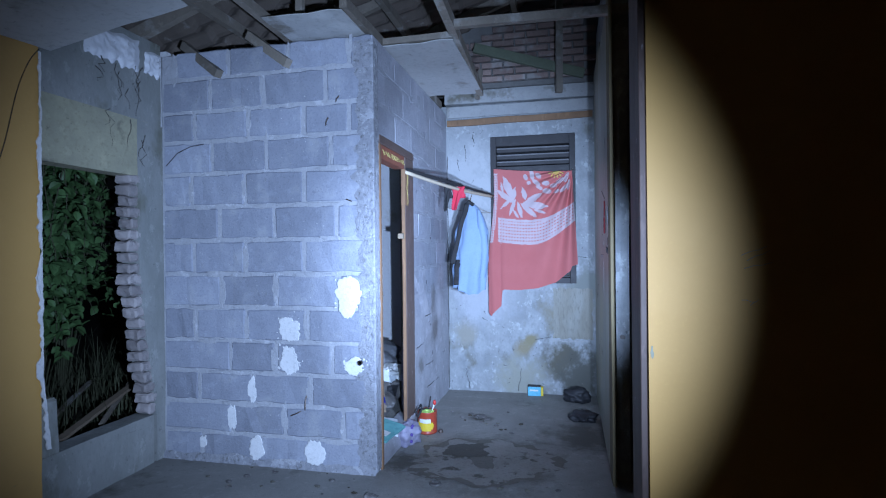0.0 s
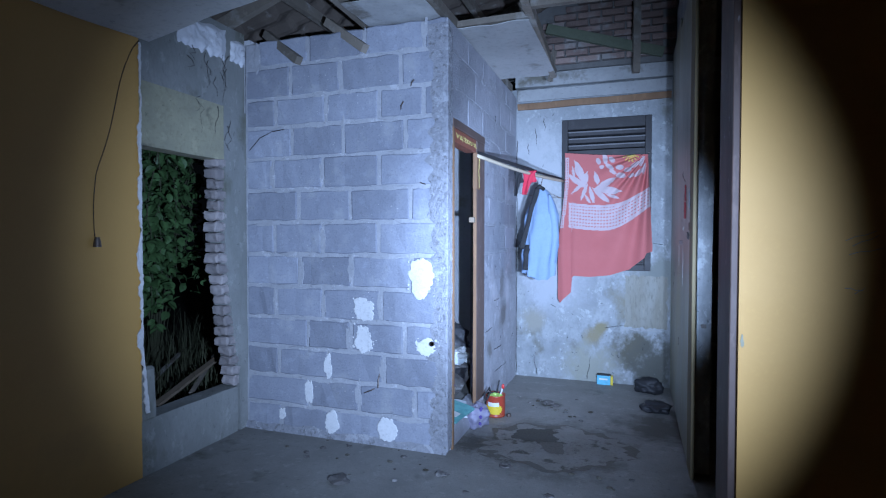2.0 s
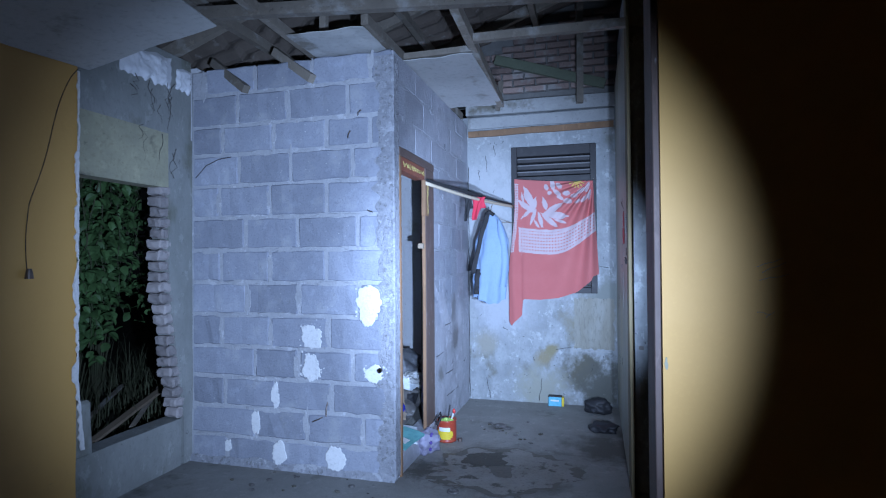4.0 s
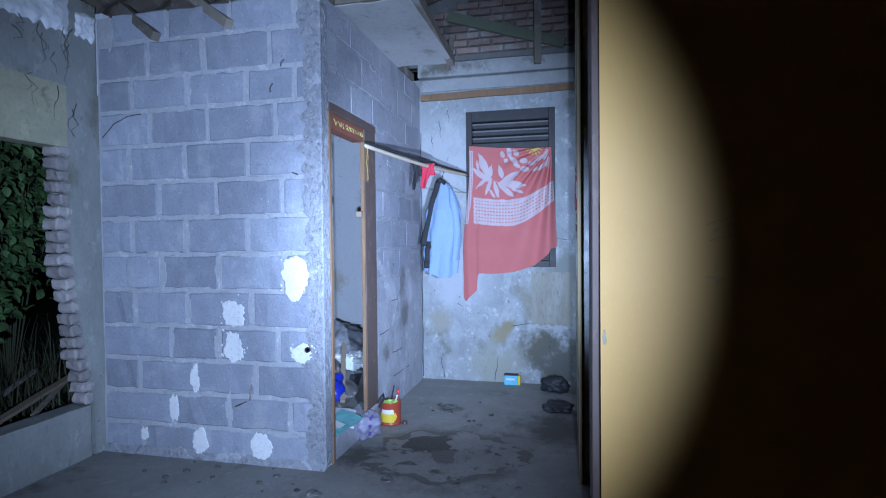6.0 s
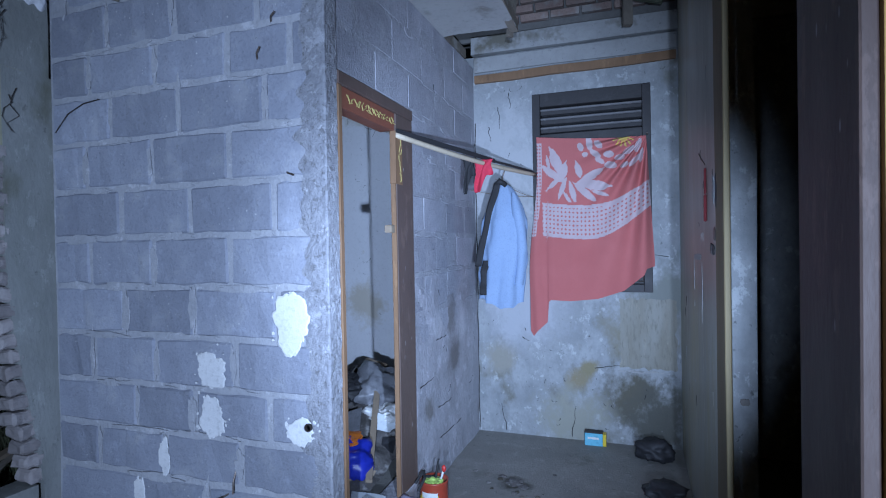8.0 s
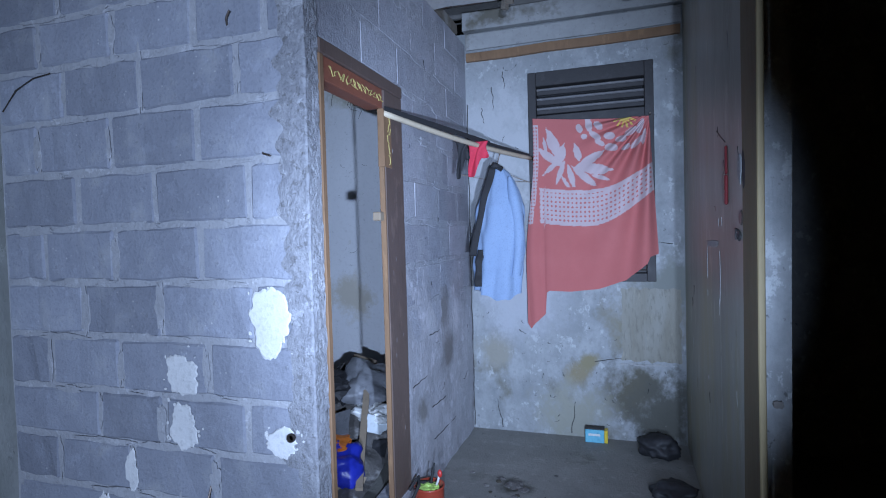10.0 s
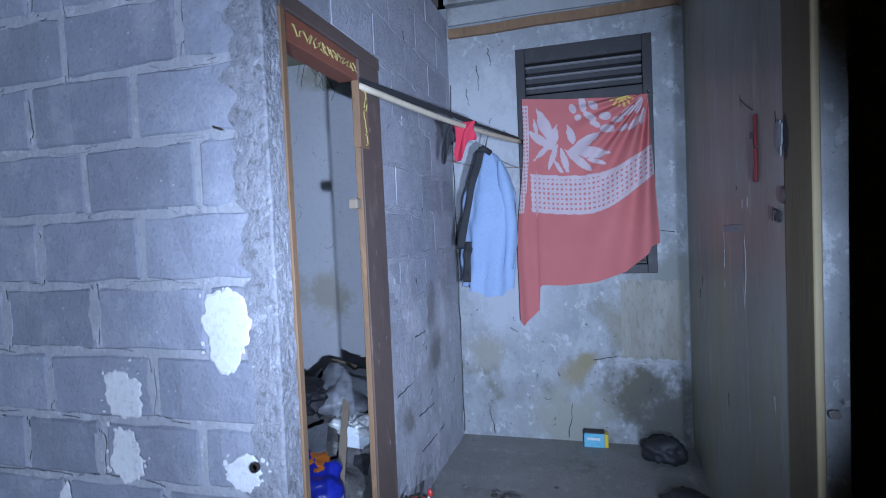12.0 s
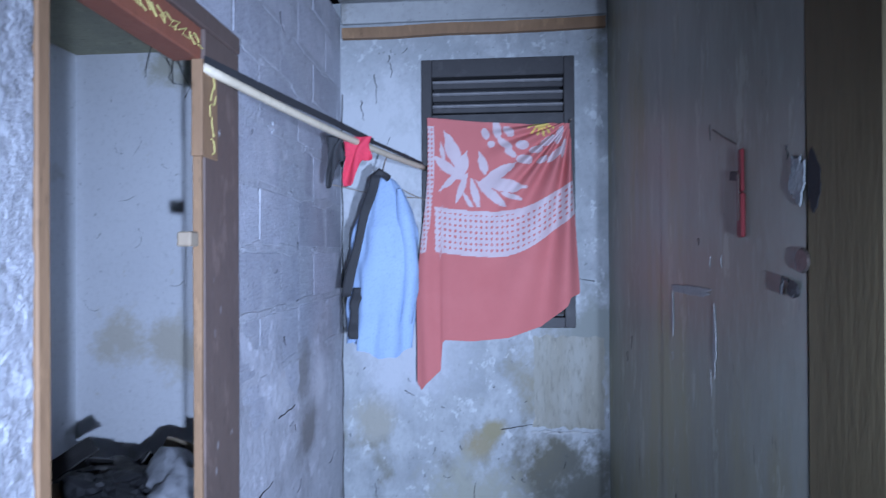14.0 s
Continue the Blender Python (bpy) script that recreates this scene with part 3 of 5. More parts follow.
def roof_sheet(x0, x1):
    def f(u, v):
        x, y = x0 + (x1 - x0) * u, -3.0 + 8.9 * v
        step = 0.035 * ((u * abs(x1 - x0) / 0.27) % 1.0)
        return Vector((x, y, slope(x) + 0.10 + 0.028 * math.sin(y * math.tau / 0.21) - step))
    return bm_sheet(f, 112, 320, thick=0.012)


roof = structure("roof", roof_sheet(-3.5, 0.62), TILE, "old dusty clay tile roof seen from below", "roof")
part("roof_slope", roof_sheet(0.60, 3.6), TILE, roof)
gable = structure("wall_gable", bm_box(-2.9, 3.2, BY + 0.03, BY + 0.14, 2.94, 3.02), GABLE_BED, "bare red brick gable above a timber beam", "wall")
def gable_back(u, v):
    x = -2.9 + 6.1 * u
    return Vector((x, BY + 0.06, 2.94 + (slope(x) + 0.08 - 2.94) * v))
part("mortar_bed", bm_sheet(gable_back, 40, 4, thick=0.05), GABLE_BED, gable)

# roof timbers, each one lifted on its own
def timber(name, a, b, w, h, label, mat=WOOD):
    return solo(name, bm_beam(a, b, w, h), mat, label, "beam", "roof timbers")


for y in (0.4, 1.4, 2.35, 3.25, 4.2, 5.1):
    timber("rafter", (-3.2, y, slope(-3.2) + 0.02), (0.62, y, slope(0.62) + 0.02), 0.05, 0.09, "dusty brown sawn roof rafter")
for x in (-2.4, -1.5, -0.6, 0.3):
    timber("purlin", (x, -2.6, slope(x) - 0.05), (x, BY, slope(x) - 0.05), 0.05, 0.07, "long dusty roof purlin")
timber("ceiling_joist", (-2.83, 2.62, 2.80), (0.16, 3.16, 2.82), 0.05, 0.07, "sagging ceiling joist above the block wall")
timber("ceiling_joist", (-0.86, 3.49, 2.80), (0.36, 3.53, 2.80), 0.045, 0.05, "short ceiling joist with nails")
timber("ceiling_joist", (-1.36, 3.02, 2.79), (-1.34, 5.30, 2.79), 0.045, 0.06, "ceiling joist along the block wall")
timber("ceiling_joist", (-0.83, 2.9, 2.83), (-0.87, 4.86, 2.76), 0.05, 0.07, "ceiling joist along the white ceiling board")
timber("ceiling_joist", (-1.90, 2.3, 2.82), (-1.94, 3.9, 2.80), 0.045, 0.06, "broken ceiling joist over the block wall")
timber("ceiling_joist", (-1.34, 3.64, 2.785), (-0.85, 3.62, 2.785), 0.04, 0.04, "cross batten of the ceiling board")
timber("stub_rafter", (-1.865, 3.315, 2.585), (-2.20, 3.42, 2.835), 0.05, 0.055, "broken rafter end leaning on the block wall")
timber("stub_rafter", (-2.36, 3.315, 2.56), (-2.70, 3.42, 2.815), 0.05, 0.055, "broken rafter end leaning on the block wall")
timber("strut", (-1.80, 3.36, 2.76), (-1.80, 3.37, 3.25), 0.045, 0.04, "upright roof strut above the block wall")
timber("strut", (-0.205, 5.30, 2.83), (-0.20, 5.28, 3.80), 0.06, 0.05, "upright strut in front of the brick gable")
timber("strut", (-0.90, 4.86, 2.70), (-0.86, 4.84, 2.95), 0.035, 0.03, "hanging broken ceiling batten")
timber("brace", (-1.00, 5.36, 3.33), (0.02, 5.34, 3.00), 0.05, 0.085, "greenish diagonal pole across the gable", GREEN_WOOD)
timber("tie_beam", (-1.32, BY + 0.02, 2.885), (1.2, BY + 0.02, 2.875), 0.10, 0.125, "heavy grey tie beam on the end wall", PLATE)
white_beam = solo("wall_plate", roughen(bm_box(CX + 0.01, 0.102, BY - 0.025, BY + 0.0, 2.69, 2.80, 0.004), 0.006, 5, 4), PLATE, "white painted plate board under the tie beam", "board")
batten = solo("batten", bm_beam((CX + 0.012, BY - 0.016, 2.636), (0.10, BY - 0.016, 2.648), 0.03, 0.058, 0.010), EDGE_WOOD, "warped brown batten nailed to the end wall", "batten")

# ceiling boards that are left
def board(name, corners, label):
    a, b, c, d = [Vector(p) for p in corners]
    f = lambda u, v: (a * (1 - u) + b * u) * (1 - v) + (d * (1 - u) + c * u) * v + Vector((0, 0, 0.012 * noise.noise(Vector((u * 3, v * 3, a.x)))))
    return solo(name, bm_sheet(f, 12, 12, thick=0.006), BOARD, label, "ceiling board")


board("ceiling_board", ((-1.345, 3.60, 2.752), (-0.85, 3.60, 2.752), (-0.84, 4.78, 2.735), (-1.335, 4.80, 2.742)), "stained white ceiling board over the passage")
board("ceiling_board", ((-1.86, 3.00, 2.752), (-1.37, 3.02, 2.752), (-1.37, 3.42, 2.752), (-1.86, 3.42, 2.752)), "white ceiling board leaning on the block wall")
board("ceiling_board", ((-2.82, 1.0, 2.40), (-1.80, 1.15, 2.62), (-1.93, 2.46, 2.60), (-2.82, 2.52, 2.48)), "sagging white ceiling board of the front room")
ceiling = structure("ceiling", bm_box(-2.97, 3.06, -2.7, 1.0, 2.72, 2.76), BOARD, "old board ceiling of the front room", "ceiling")

# ---- the block room ----
LINES = (0.0, 0.195, 0.395, 0.600, 0.805, 1.026, 1.247, 1.470, 1.692, 1.915, 2.132, 2.332, 2.553, 2.745)   # bed joints
JOINTS = ((-2.535, -2.151, -1.751), (-2.31, -1.932, -1.526), (-2.558, -2.16, -1.75), (-2.32, -1.99, -1.60), (-2.579, -2.201, -1.768),
          (-2.385, -1.981, -1.55), (-2.59, -2.203, -1.786), (-2.396, -1.991, -1.561), (-2.602, -2.204, -1.779), (-2.444, -2.044, -1.598),
          (-2.576, -2.18, -1.776, -1.469), (-2.455, -2.067, -1.627), (-2.72, -2.311, -1.889, -1.466))


def block_joints(row):
    return JOINTS[row]


def mid(row):
    return (LINES[row] + LINES[row + 1]) / 2


wall_block = structure("wall_block_front", bm_box(LX, CX - 0.006, FY + 0.006, FY + 0.10, 0, TOP - 0.02), MORTAR, "bare grey concrete block wall with pale mortar joints", "wall")
wall_side = structure("wall_block_side", bm_box(CX - 0.10, CX - 0.0015, FY + 0.10, 3.43, 0, TOP - 0.02), SIDE_BED, "grey block wall with a doorway, smeared with cement", "wall")
part("mortar_bed", bm_box(CX - 0.098, CX - 0.0015, 3.43, 4.206, 2.09, TOP - 0.02), SIDE_BED, wall_side)
part("mortar_bed", bm_box(CX - 0.10, CX - 0.0015, 4.206, BY, 0, TOP - 0.02), SIDE_BED, wall_side)

block_meshes = {}


def block(parent, axis, a, b, row):
    """One block between a and b along the wall, its face proud of the mortar."""
    w = b - a - (0.022 if axis == "x" else 0.014)
    h = LINES[row + 1] - LINES[row] - 0.021
    key = (axis, round(w, 2), round(h, 2), random.randrange(5))
    if key not in block_meshes:
        d = 0.05
        bm = bm_box(-w / 2, w / 2, 0, d, -h / 2, h / 2) if axis == "x" else bm_box(-d, 0, -w / 2, w / 2, -h / 2, h / 2)
        bmesh.ops.bevel(bm, geom=bm.edges[:], offset=0.009 if axis == "x" else 0.004, segments=1, affect="EDGES")
        rough = 1.0 if axis == "x" else 0.4
        face = [e for e in bm.edges if abs(e.calc_length() - (w - 0.018)) < 0.004]
        bmesh.ops.subdivide_edges(bm, edges=face, cuts=4)
        for v in bm.verts:
            v.co += noise.noise_vector(v.co * 14 + Vector((0, len(block_meshes) * 1.7, 3))) * 0.007 * rough
            v.co += noise.noise_vector(v.co * 25 + Vector((len(block_meshes) * 3.1, 0, 0))) * 0.005 * rough
        me = bpy.data.meshes.new("block")
        bm.to_mesh(me)
        bm.free()
        me.materials.append(BLOCK if axis == "x" else BLOCK_SIDE)
        block_meshes[key] = me
    ob = new("block", block_meshes[key])
    z = mid(row) + random.uniform(-0.002, 0.002)
    ob.parent = parent
    proud = random.uniform(0.000, 0.003 if axis == "x" else 0.0015)
    ob.matrix_basis = pose((a + b) / 2, FY + 0.001 - proud, z, 0, random.uniform(-0.5, 0.5), 0) if axis == "x" else pose(CX - 0.001 + proud, (a + b) / 2, z, random.uniform(-0.5, 0.5), 0, 0)


for row in range(13):
    cuts = [LX, *block_joints(row), CX]
    for a, b in zip(cuts, cuts[1:]):
        if row == 12 and a < -2.75:
            continue
        block(wall_block, "x", a, b, row)
for row in range(13):
    shift = 0.0 if row % 2 else 0.2
    start = FY if row > 9 else 4.212
    cuts = [start] + [y for y in (3.59 + shift + k * PITCH for k in range(7)) if start + 0.07 < y < BY - 0.07] + [BY]
    if row <= 9:
        block(wall_side, "y", FY + 0.002, 3.425, row)
    if row >= 4:
        for a, b in zip(cuts, cuts[1:]):
            block(wall_side, "y", a, b, row)

for row in range(13):
    for x in block_joints(row):
        if random.random() < 0.75:
            h = 0.21 * random.uniform(0.5, 1.0)
            part("mortar_smear", bm_patch((x + random.uniform(-0.012, 0.012), FY - 0.0015, mid(row) + random.uniform(-0.03, 0.03)), random.uniform(0.02, 0.05), h, row * 7 + x, "y", random.uniform(0.0012, 0.0032), 0.6, 30), MORTAR, wall_block)
    for k in range(3):
        x = random.uniform(LX + 0.15, CX - 0.2)
        part("mortar_smear", bm_patch((x, FY - 0.0015, LINES[row] + random.uniform(-0.006, 0.006)), random.uniform(0.12, 0.36), random.uniform(0.018, 0.038), row * 5 + x, "y", random.uniform(0.0012, 0.0032), 0.6, 36), MORTAR, wall_block)
for row in range(5, 13):
    for k in range(3):
        y = random.uniform(4.32 if row < 10 else 3.5, BY - 0.1)
        part("mortar_smear", bm_patch((CX + 0.0015, y, LINES[row] + random.uniform(-0.008, 0.008)), random.uniform(0.10, 0.28), random.uniform(0.022, 0.045), row * 3 + y, "x", random.uniform(0.0012, 0.0032), 0.6, 30), SIDE_BED, wall_side)

SCORES = ((4.56, 0.43, 4.81, 0.42), (4.58, 0.24, 5.00, 0.23), (4.27, 0.62, 4.50, 0.63), (4.54, 0.84, 4.72, 0.84))   # y, z from end to end

# cement smeared over the lower courses of the side wall and on the corner
def skim(u, v):
    y = 4.212 + (BY - 4.212) * u
    z = (1.20 + 0.16 * noise.noise(Vector((y * 4, 3, 1))) + 0.05 * noise.noise(Vector((y * 17, 3, 1)))) * v
    return Vector((CX + 0.004 - 0.006 * max(0.0, v * 4 - 3) + 0.010 * noise.noise(Vector((y * 5, z * 5, 2))) + 0.0022 * noise.noise(Vector((y * 22, z * 22, 5))), y, z))


part("cement_skim", bm_sheet(skim, 60, 60), SKIM, wall_side, "rough smeared cement with damp streaks", True)

for y0, z0, y1, z1 in SCORES:
    part("score", bm_tube([(CX + 0.007 + 0.002 * math.sin(i * 2.1), y0 + (y1 - y0) * i / 8, z0 + (z1 - z0) * i / 8 + 0.004 * math.sin(i * 1.9)) for i in range(9)], 0.003, 5, 0.5), DARK_WOOD, wall_side, "dark slanting score in the cement")


def corner_smear(u, v):
    z = 0.02 + 2.68 * v
    w = 0.11 + 0.07 * noise.noise(Vector((1, 4, z * 4))) + 0.05 * noise.noise(Vector((3, 4, z * 17)))
    b = 0.008 + 0.004 * noise.noise(Vector((u * 3, 2, z * 13))) + 0.0025 * noise.noise(Vector((u * 12, 6, z * 50)))
    if u < 0.5:
        k = 1 - u * 2
        x = CX - w * k
        worm = 0.0013 * (1 - 3.2 * abs(noise.noise(Vector((x * 95, 3, z * 95))))) * (0.5 + abs(noise.noise(Vector((x * 9, 8, z * 5)))) * 1.6)
        return Vector((x, FY - b * (0.15 + 0.85 * (1 - k)) - worm * min(1, (1 - k) * 3), z))
    k = u * 2 - 1
    return Vector((CX + b, FY + 0.078 * k - b * (1 - k), z))


part("corner_mortar", bm_sheet(corner_smear, 64, 560), GRIT, wall_block, "rough cement on the wall's corner", True)


def base_smear(u, v):
    x = LX + (CX - LX) * u
    z = (0.05 + 0.03 * noise.noise(Vector((x * 5, 1, 8)))) * v
    return Vector((x, FY - 0.014 * (1 - v) - 0.005 * noise.noise(Vector((x * 12, z * 12, 3))) - 0.003, z))


part("base_mortar", bm_sheet(base_smear, 90, 6), GRIT, wall_block, "cement splashed along the foot of the wall", True)

SPLASHES = ((-1.478, 1.11, 0.19, 0.23, 1), (-1.896, 0.897, 0.155, 0.155, 2), (-1.89, 0.69, 0.12, 0.18, 3), (-1.455, 0.668, 0.135, 0.10, 4), (-2.16, 0.49, 0.062, 0.17, 5),
            (-2.31, 0.306, 0.065, 0.16, 6), (-2.13, 0.11, 0.11, 0.16, 7), (-1.715, 0.108, 0.135, 0.15, 8), (-2.53, 0.13, 0.058, 0.09, 11))
for x, z, w, h, sd in SPLASHES:
    part("plaster_splash", bm_patch((x, FY - 0.004, z), w, h, sd, "y", 0.004, 0.36, 72), SPLAT, wall_block, "white plaster splash")
specks = []
for x, z, w, h, sd in SPLASHES[:4]:
    for k in range(7):
        a, r = random.uniform(0, math.tau), random.uniform(0.5, 0.8)
        c = random.uniform(0.004, 0.014)
        specks.append(bm_patch((min(x + r * w * math.cos(a), CX - 0.05), FY - 0.004, z + r * h * math.sin(a)), c, c * random.uniform(0.6, 1.5), sd + k, "y", 0.003, 0.6, 10))
part("plaster_specks", joined(*specks), SPLAT, wall_block, "small white plaster drops")
pipe = part("pipe_end", bm_lathe([(0.0, 0.0), (0.011, 0.0), (0.012, 0.012), (0.016, 0.012), (0.016, 0.0)], sides=16), CABLE, wall_block, "dark pipe end")
pipe.matrix_basis = pose(-1.406, FY - 0.008, 0.695, 90, 0, 0)
for x, z, dx, dz in ((-1.63, 2.18, 0.03, 0.05), (-1.50, 1.72, 0.05, -0.02), (-1.78, 0.48, 0.0, -0.10), (-1.80, 0.38, -0.08, -0.04), (-1.56, 2.33, 0.035, 0.03)):
    solo("nail", bm_tube([(x, FY + 0.01, z), (x + dx * 0.4, FY - 0.012, z + dz * 0.5), (x + dx, FY - 0.016, z + dz)], 0.004, 6), METAL, "dark bent nail in the block wall", "nail", "nails in the block wall")
solo("wire", bm_tube([(-2.79, FY - 0.008, 1.98), (-2.70, FY - 0.012, 2.06), (-2.60, FY - 0.010, 2.10), (-2.50, FY - 0.010, 2.11)], 0.0025, 6), CABLE, "thin dark wire along the block wall", "wire")

for k in range(15):
    y, z = random.uniform(4.3, BY - 0.08), random.uniform(0.25, 2.4)
    a, n, bend = random.uniform(-2.4, -0.4), random.uniform(0.01, 0.05), random.uniform(-0.4, 0.4)
    part("crack", bm_tube([(CX + 0.006, y + n * i * math.cos(a + bend * i) * 0.5, z + n * i * math.sin(a + bend * i) * 0.5) for i in range(5)], random.uniform(0.001, 0.0026), 4, 0.3), BLACK, wall_side)

# doorway frame of the block room
frame_door = thing("door_frame", (CX, 3.84, 0), "brown painted wooden door frame with worn orange edges", "door frame")
part("jamb", roughen(bm_box(CX - 0.09, CX + 0.014, 3.432, 3.462, 0.0, 2.075, 0.003), 0.003, 5, 3), EDGE_WOOD, frame_door, "worn jamb beside the corner")
jamb = part("jamb", roughen(bm_box(CX - 0.014, CX + 0.012, 3.993, 4.203, 0.14, 2.075, 0.004), 0.003, 5, 3), FRAME_WOOD, frame_door, "dark brown jamb")
part("jamb_edge", roughen(bm_box(CX - 0.014, CX + 0.010, 3.980, 3.9925, 0.14, 1.72, 0.002), 0.004, 8, 4), EDGE_WOOD, jamb, "worn orange inner edge")
part("jamb_edge", roughen(bm_box(CX - 0.016, CX + 0.0150, 3.976, 4.06, 1.72, 1.985, 0.002), 0.003, 8, 2), EDGE_WOOD, jamb, "taped upper edge")
head = part("head", roughen(bm_box(CX - 0.09, CX + 0.016, 3.432, 4.203, 2.075, 2.13, 0.004), 0.003, 5, 3), FRAME_WOOD, frame_door)
part("head_edge", roughen(bm_box(CX - 0.075, CX + 0.004, 3.462, 3.9925, 1.985, 2.075, 0.003), 0.003, 8, 3), RED_WOOD, head, "red brown head with yellow chalk writing")
part("hasp", roughen(bm_box(CX - 0.035, CX + 0.003, 3.935, 3.980, 1.475, 1.515, 0.004), 0.003, 9), CARD, jamb, "pale wooden catch")
part("sill", roughen(bm_box(CX - 0.12, CX + 0.006, 3.462, 4.205, 0.0, 0.14, 0.006), 0.010, 8, 4), SKIM, frame_door, "broken cement sill")
# yellow chalk scrawl, unreadable: plain strokes
for k in range(11):
    y0 = 3.52 + k * 0.048
    pts = [(CX + 0.0065, y0 + 0.018 * math.sin(i * (1.0 + 0.13 * k) + k * 3) + 0.006 * i - 0.01, 2.03 + (0.016 + 0.012 * noise.noise(Vector((k * 1.7, 0, 3)))) * math.cos(i * 1.5 + k * 2.1)) for i in range(6)]
    part("chalk_stroke", bm_tube(pts, 0.0024, 5), CHALK, head, "yellow chalk stroke")
for k in range(4):
    pts = [(CX + 0.0165, 4.03 + (0.012 + 0.006 * math.sin(k * 2)) * math.sin(i * 0.9 + k * 1.7), 1.95 - 0.055 * k - 0.012 * i + 0.01 * math.cos(i * 2.0 + k)) for i in range(6)]
    part("chalk_stroke", bm_tube(pts, 0.0024, 5), CHALK, jamb, "yellow chalk stroke")

# inside: a raised floor full of rubbish
floor_inner = structure("floor_inner", roughen(bm_box(LX, CX - 0.10, FY + 0.10, BY, 0, 0.12), 0), FLOOR, "raised cement floor of the block room", "floor")
def heap_z(x, y):
    d = math.hypot((x + 2.15) / 0.75, (y - 4.75) / 0.75)
    return 0.13 + 0.40 * math.exp(-d * d) + 0.05 * noise.noise(Vector((x * 6, y * 6, 1)))


heap = tagged(mesh_ob("rubbish_heap", bm_sheet(lambda u, v: (lambda x, y: Vector((x, y, heap_z(x, y))))(LX + 0.02 + 1.36 * u, FY + 0.12 + 1.95 * v), 70, 90), RUBBISH), "heap of mixed grey rubbish inside the block room", "rubbish", kind="stuff")


def on_heap(x, y, up=0.0):
    return Vector((x, y, heap_z(x, y) + up))

# ---- window ----
window_1 = tagged(mesh_ob("window_1", joined(
    bm_box(WX0, WX0 + 0.055, BY - 0.022, BY + 0.10, WZ0, WZ1, 0.003), bm_box(WX1 - 0.055, WX1, BY - 0.022, BY + 0.10, WZ0, WZ1, 0.003),
    bm_box(WX0 + 0.055, WX1 - 0.055, BY - 0.021, BY + 0.10, 2.386, WZ1, 0.003), bm_box(WX0 + 0.055, WX1 - 0.055, BY - 0.021, BY + 0.10, WZ0, WZ0 + 0.055, 0.003),
    bm_box(WX0 + 0.055, WX1 - 0.055, BY - 0.018, BY + 0.08, 2.115, 2.187, 0.003)), DARK_WOOD), "dark wooden window with louvres above a closed shutter", "window", kind="structure")
for z0, z1 in ((2.326, 2.369), (2.260, 2.305), (2.198, 2.240)):
    slat = part("slat", roughen(bm_box(WX0 + 0.057, WX1 - 0.057, BY - 0.004, BY + 0.016, z0, z1 - 0.014, 0.003), 0.002, 7, 2), DARK_WOOD, window_1)
    # the strip's lighter grey paints the light caught by the slat's top
    edge = bm_box(WX0 + 0.057, WX1 - 0.057, -0.012, 0.010, -0.0065, 0.0065, 0.003)
    for v in edge.verts:
        v.co = Matrix.Rotation(radians(-35), 3, "X") @ v.co + Vector((0, BY + 0.002, z1 - 0.008))
    part("slat_lit_edge", edge, SLAT_LIT, slat, "worn upper edge, painted grey as if lit")
shutter = part("shutter", roughen(bm_box(WX0 + 0.057, WX1 - 0.057, BY + 0.01, BY + 0.035, WZ0 + 0.057, 2.113, 0.002), 0.002, 6, 2), DARK_WOOD, window_1, "closed dark wooden shutter")
part("bolt", bm_tube([(-0.16, BY - 0.005, 1.135), (-0.125, BY - 0.005, 1.135), (-0.125, BY - 0.005, 1.165)], 0.005, 6), METAL, shutter, "small steel bolt")
# added black sheet: gives the gaps between the slats their shade
part("gap_shade_sheet", bm_box(WX0 + 0.05, WX1 - 0.05, BY + 0.12, BY + 0.135, WZ0 + 0.02, WZ1 - 0.02), BLACK, window_1)

# ---- the red cloth over the window ----
def cloth_left(z):
    return -0.83 - 0.07 * min(1, max(0, (2.15 - z) / 1.3)) - 0.012 * math.sin(z * 6)


def cloth_right(z):
    return -0.098 + 0.045 * min(1, max(0, (2.12 - z) / 0.85))


def cloth_low(x):
    pts = ((-0.93, 0.82), (-0.90, 0.80), (-0.865, 0.745), (-0.84, 0.78), (-0.765, 0.85), (-0.757, 0.99), (-0.74, 1.005), (-0.60, 1.00), (-0.42, 1.02), (-0.25, 1.075), (-0.12, 1.185), (-0.105, 1.225), (-0.04, 1.245))
    for (x0, z0), (x1, z1) in zip(pts, pts[1:]):
        if x <= x1:
            return z0 + (z1 - z0) * max(0.0, (x - x0)) / (x1 - x0)
    return 1.245


def cloth_at(u, v):
    top = 2.165 - 0.045 * u - 0.012 * math.sin(u * math.pi)
    x = -0.86 + 0.78 * u
    for _ in range(3):
        low = cloth_low(x)
        z = top + (low - top) * v
        x = cloth_left(z) + (cloth_right(z) - cloth_left(z)) * u
    fan = math.hypot(x + 0.09, z - 2.14) + 1e-3
    ang = math.atan2(x + 0.09, 2.14 - z)
    fold = 0.034 * math.sin(ang * 24 + 0.8 * math.sin(ang * 9)) * min(1, fan / 0.25) * max(0.0, 1.0 - u * 0.0) * max(0, u - 0.35) * 1.6
    fold += 0.014 * math.sin(u * 40 + z * 2) * max(0, 0.22 - u) / 0.22 * min(1, v * 2)
    fold += 0.010 * noise.noise(Vector((x * 5, z * 3, 4)))
    return Vector((x, BY - 0.052 - 0.05 * v + fold, z))


def ellipse(x, z, cx, cz, rx, rz, deg=0):
    c, s = math.cos(radians(deg)), math.sin(radians(deg))
    dx, dz = x - cx, z - cz
    return ((dx * c + dz * s) / rx) ** 2 + ((-dx * s + dz * c) / rz) ** 2 < 1


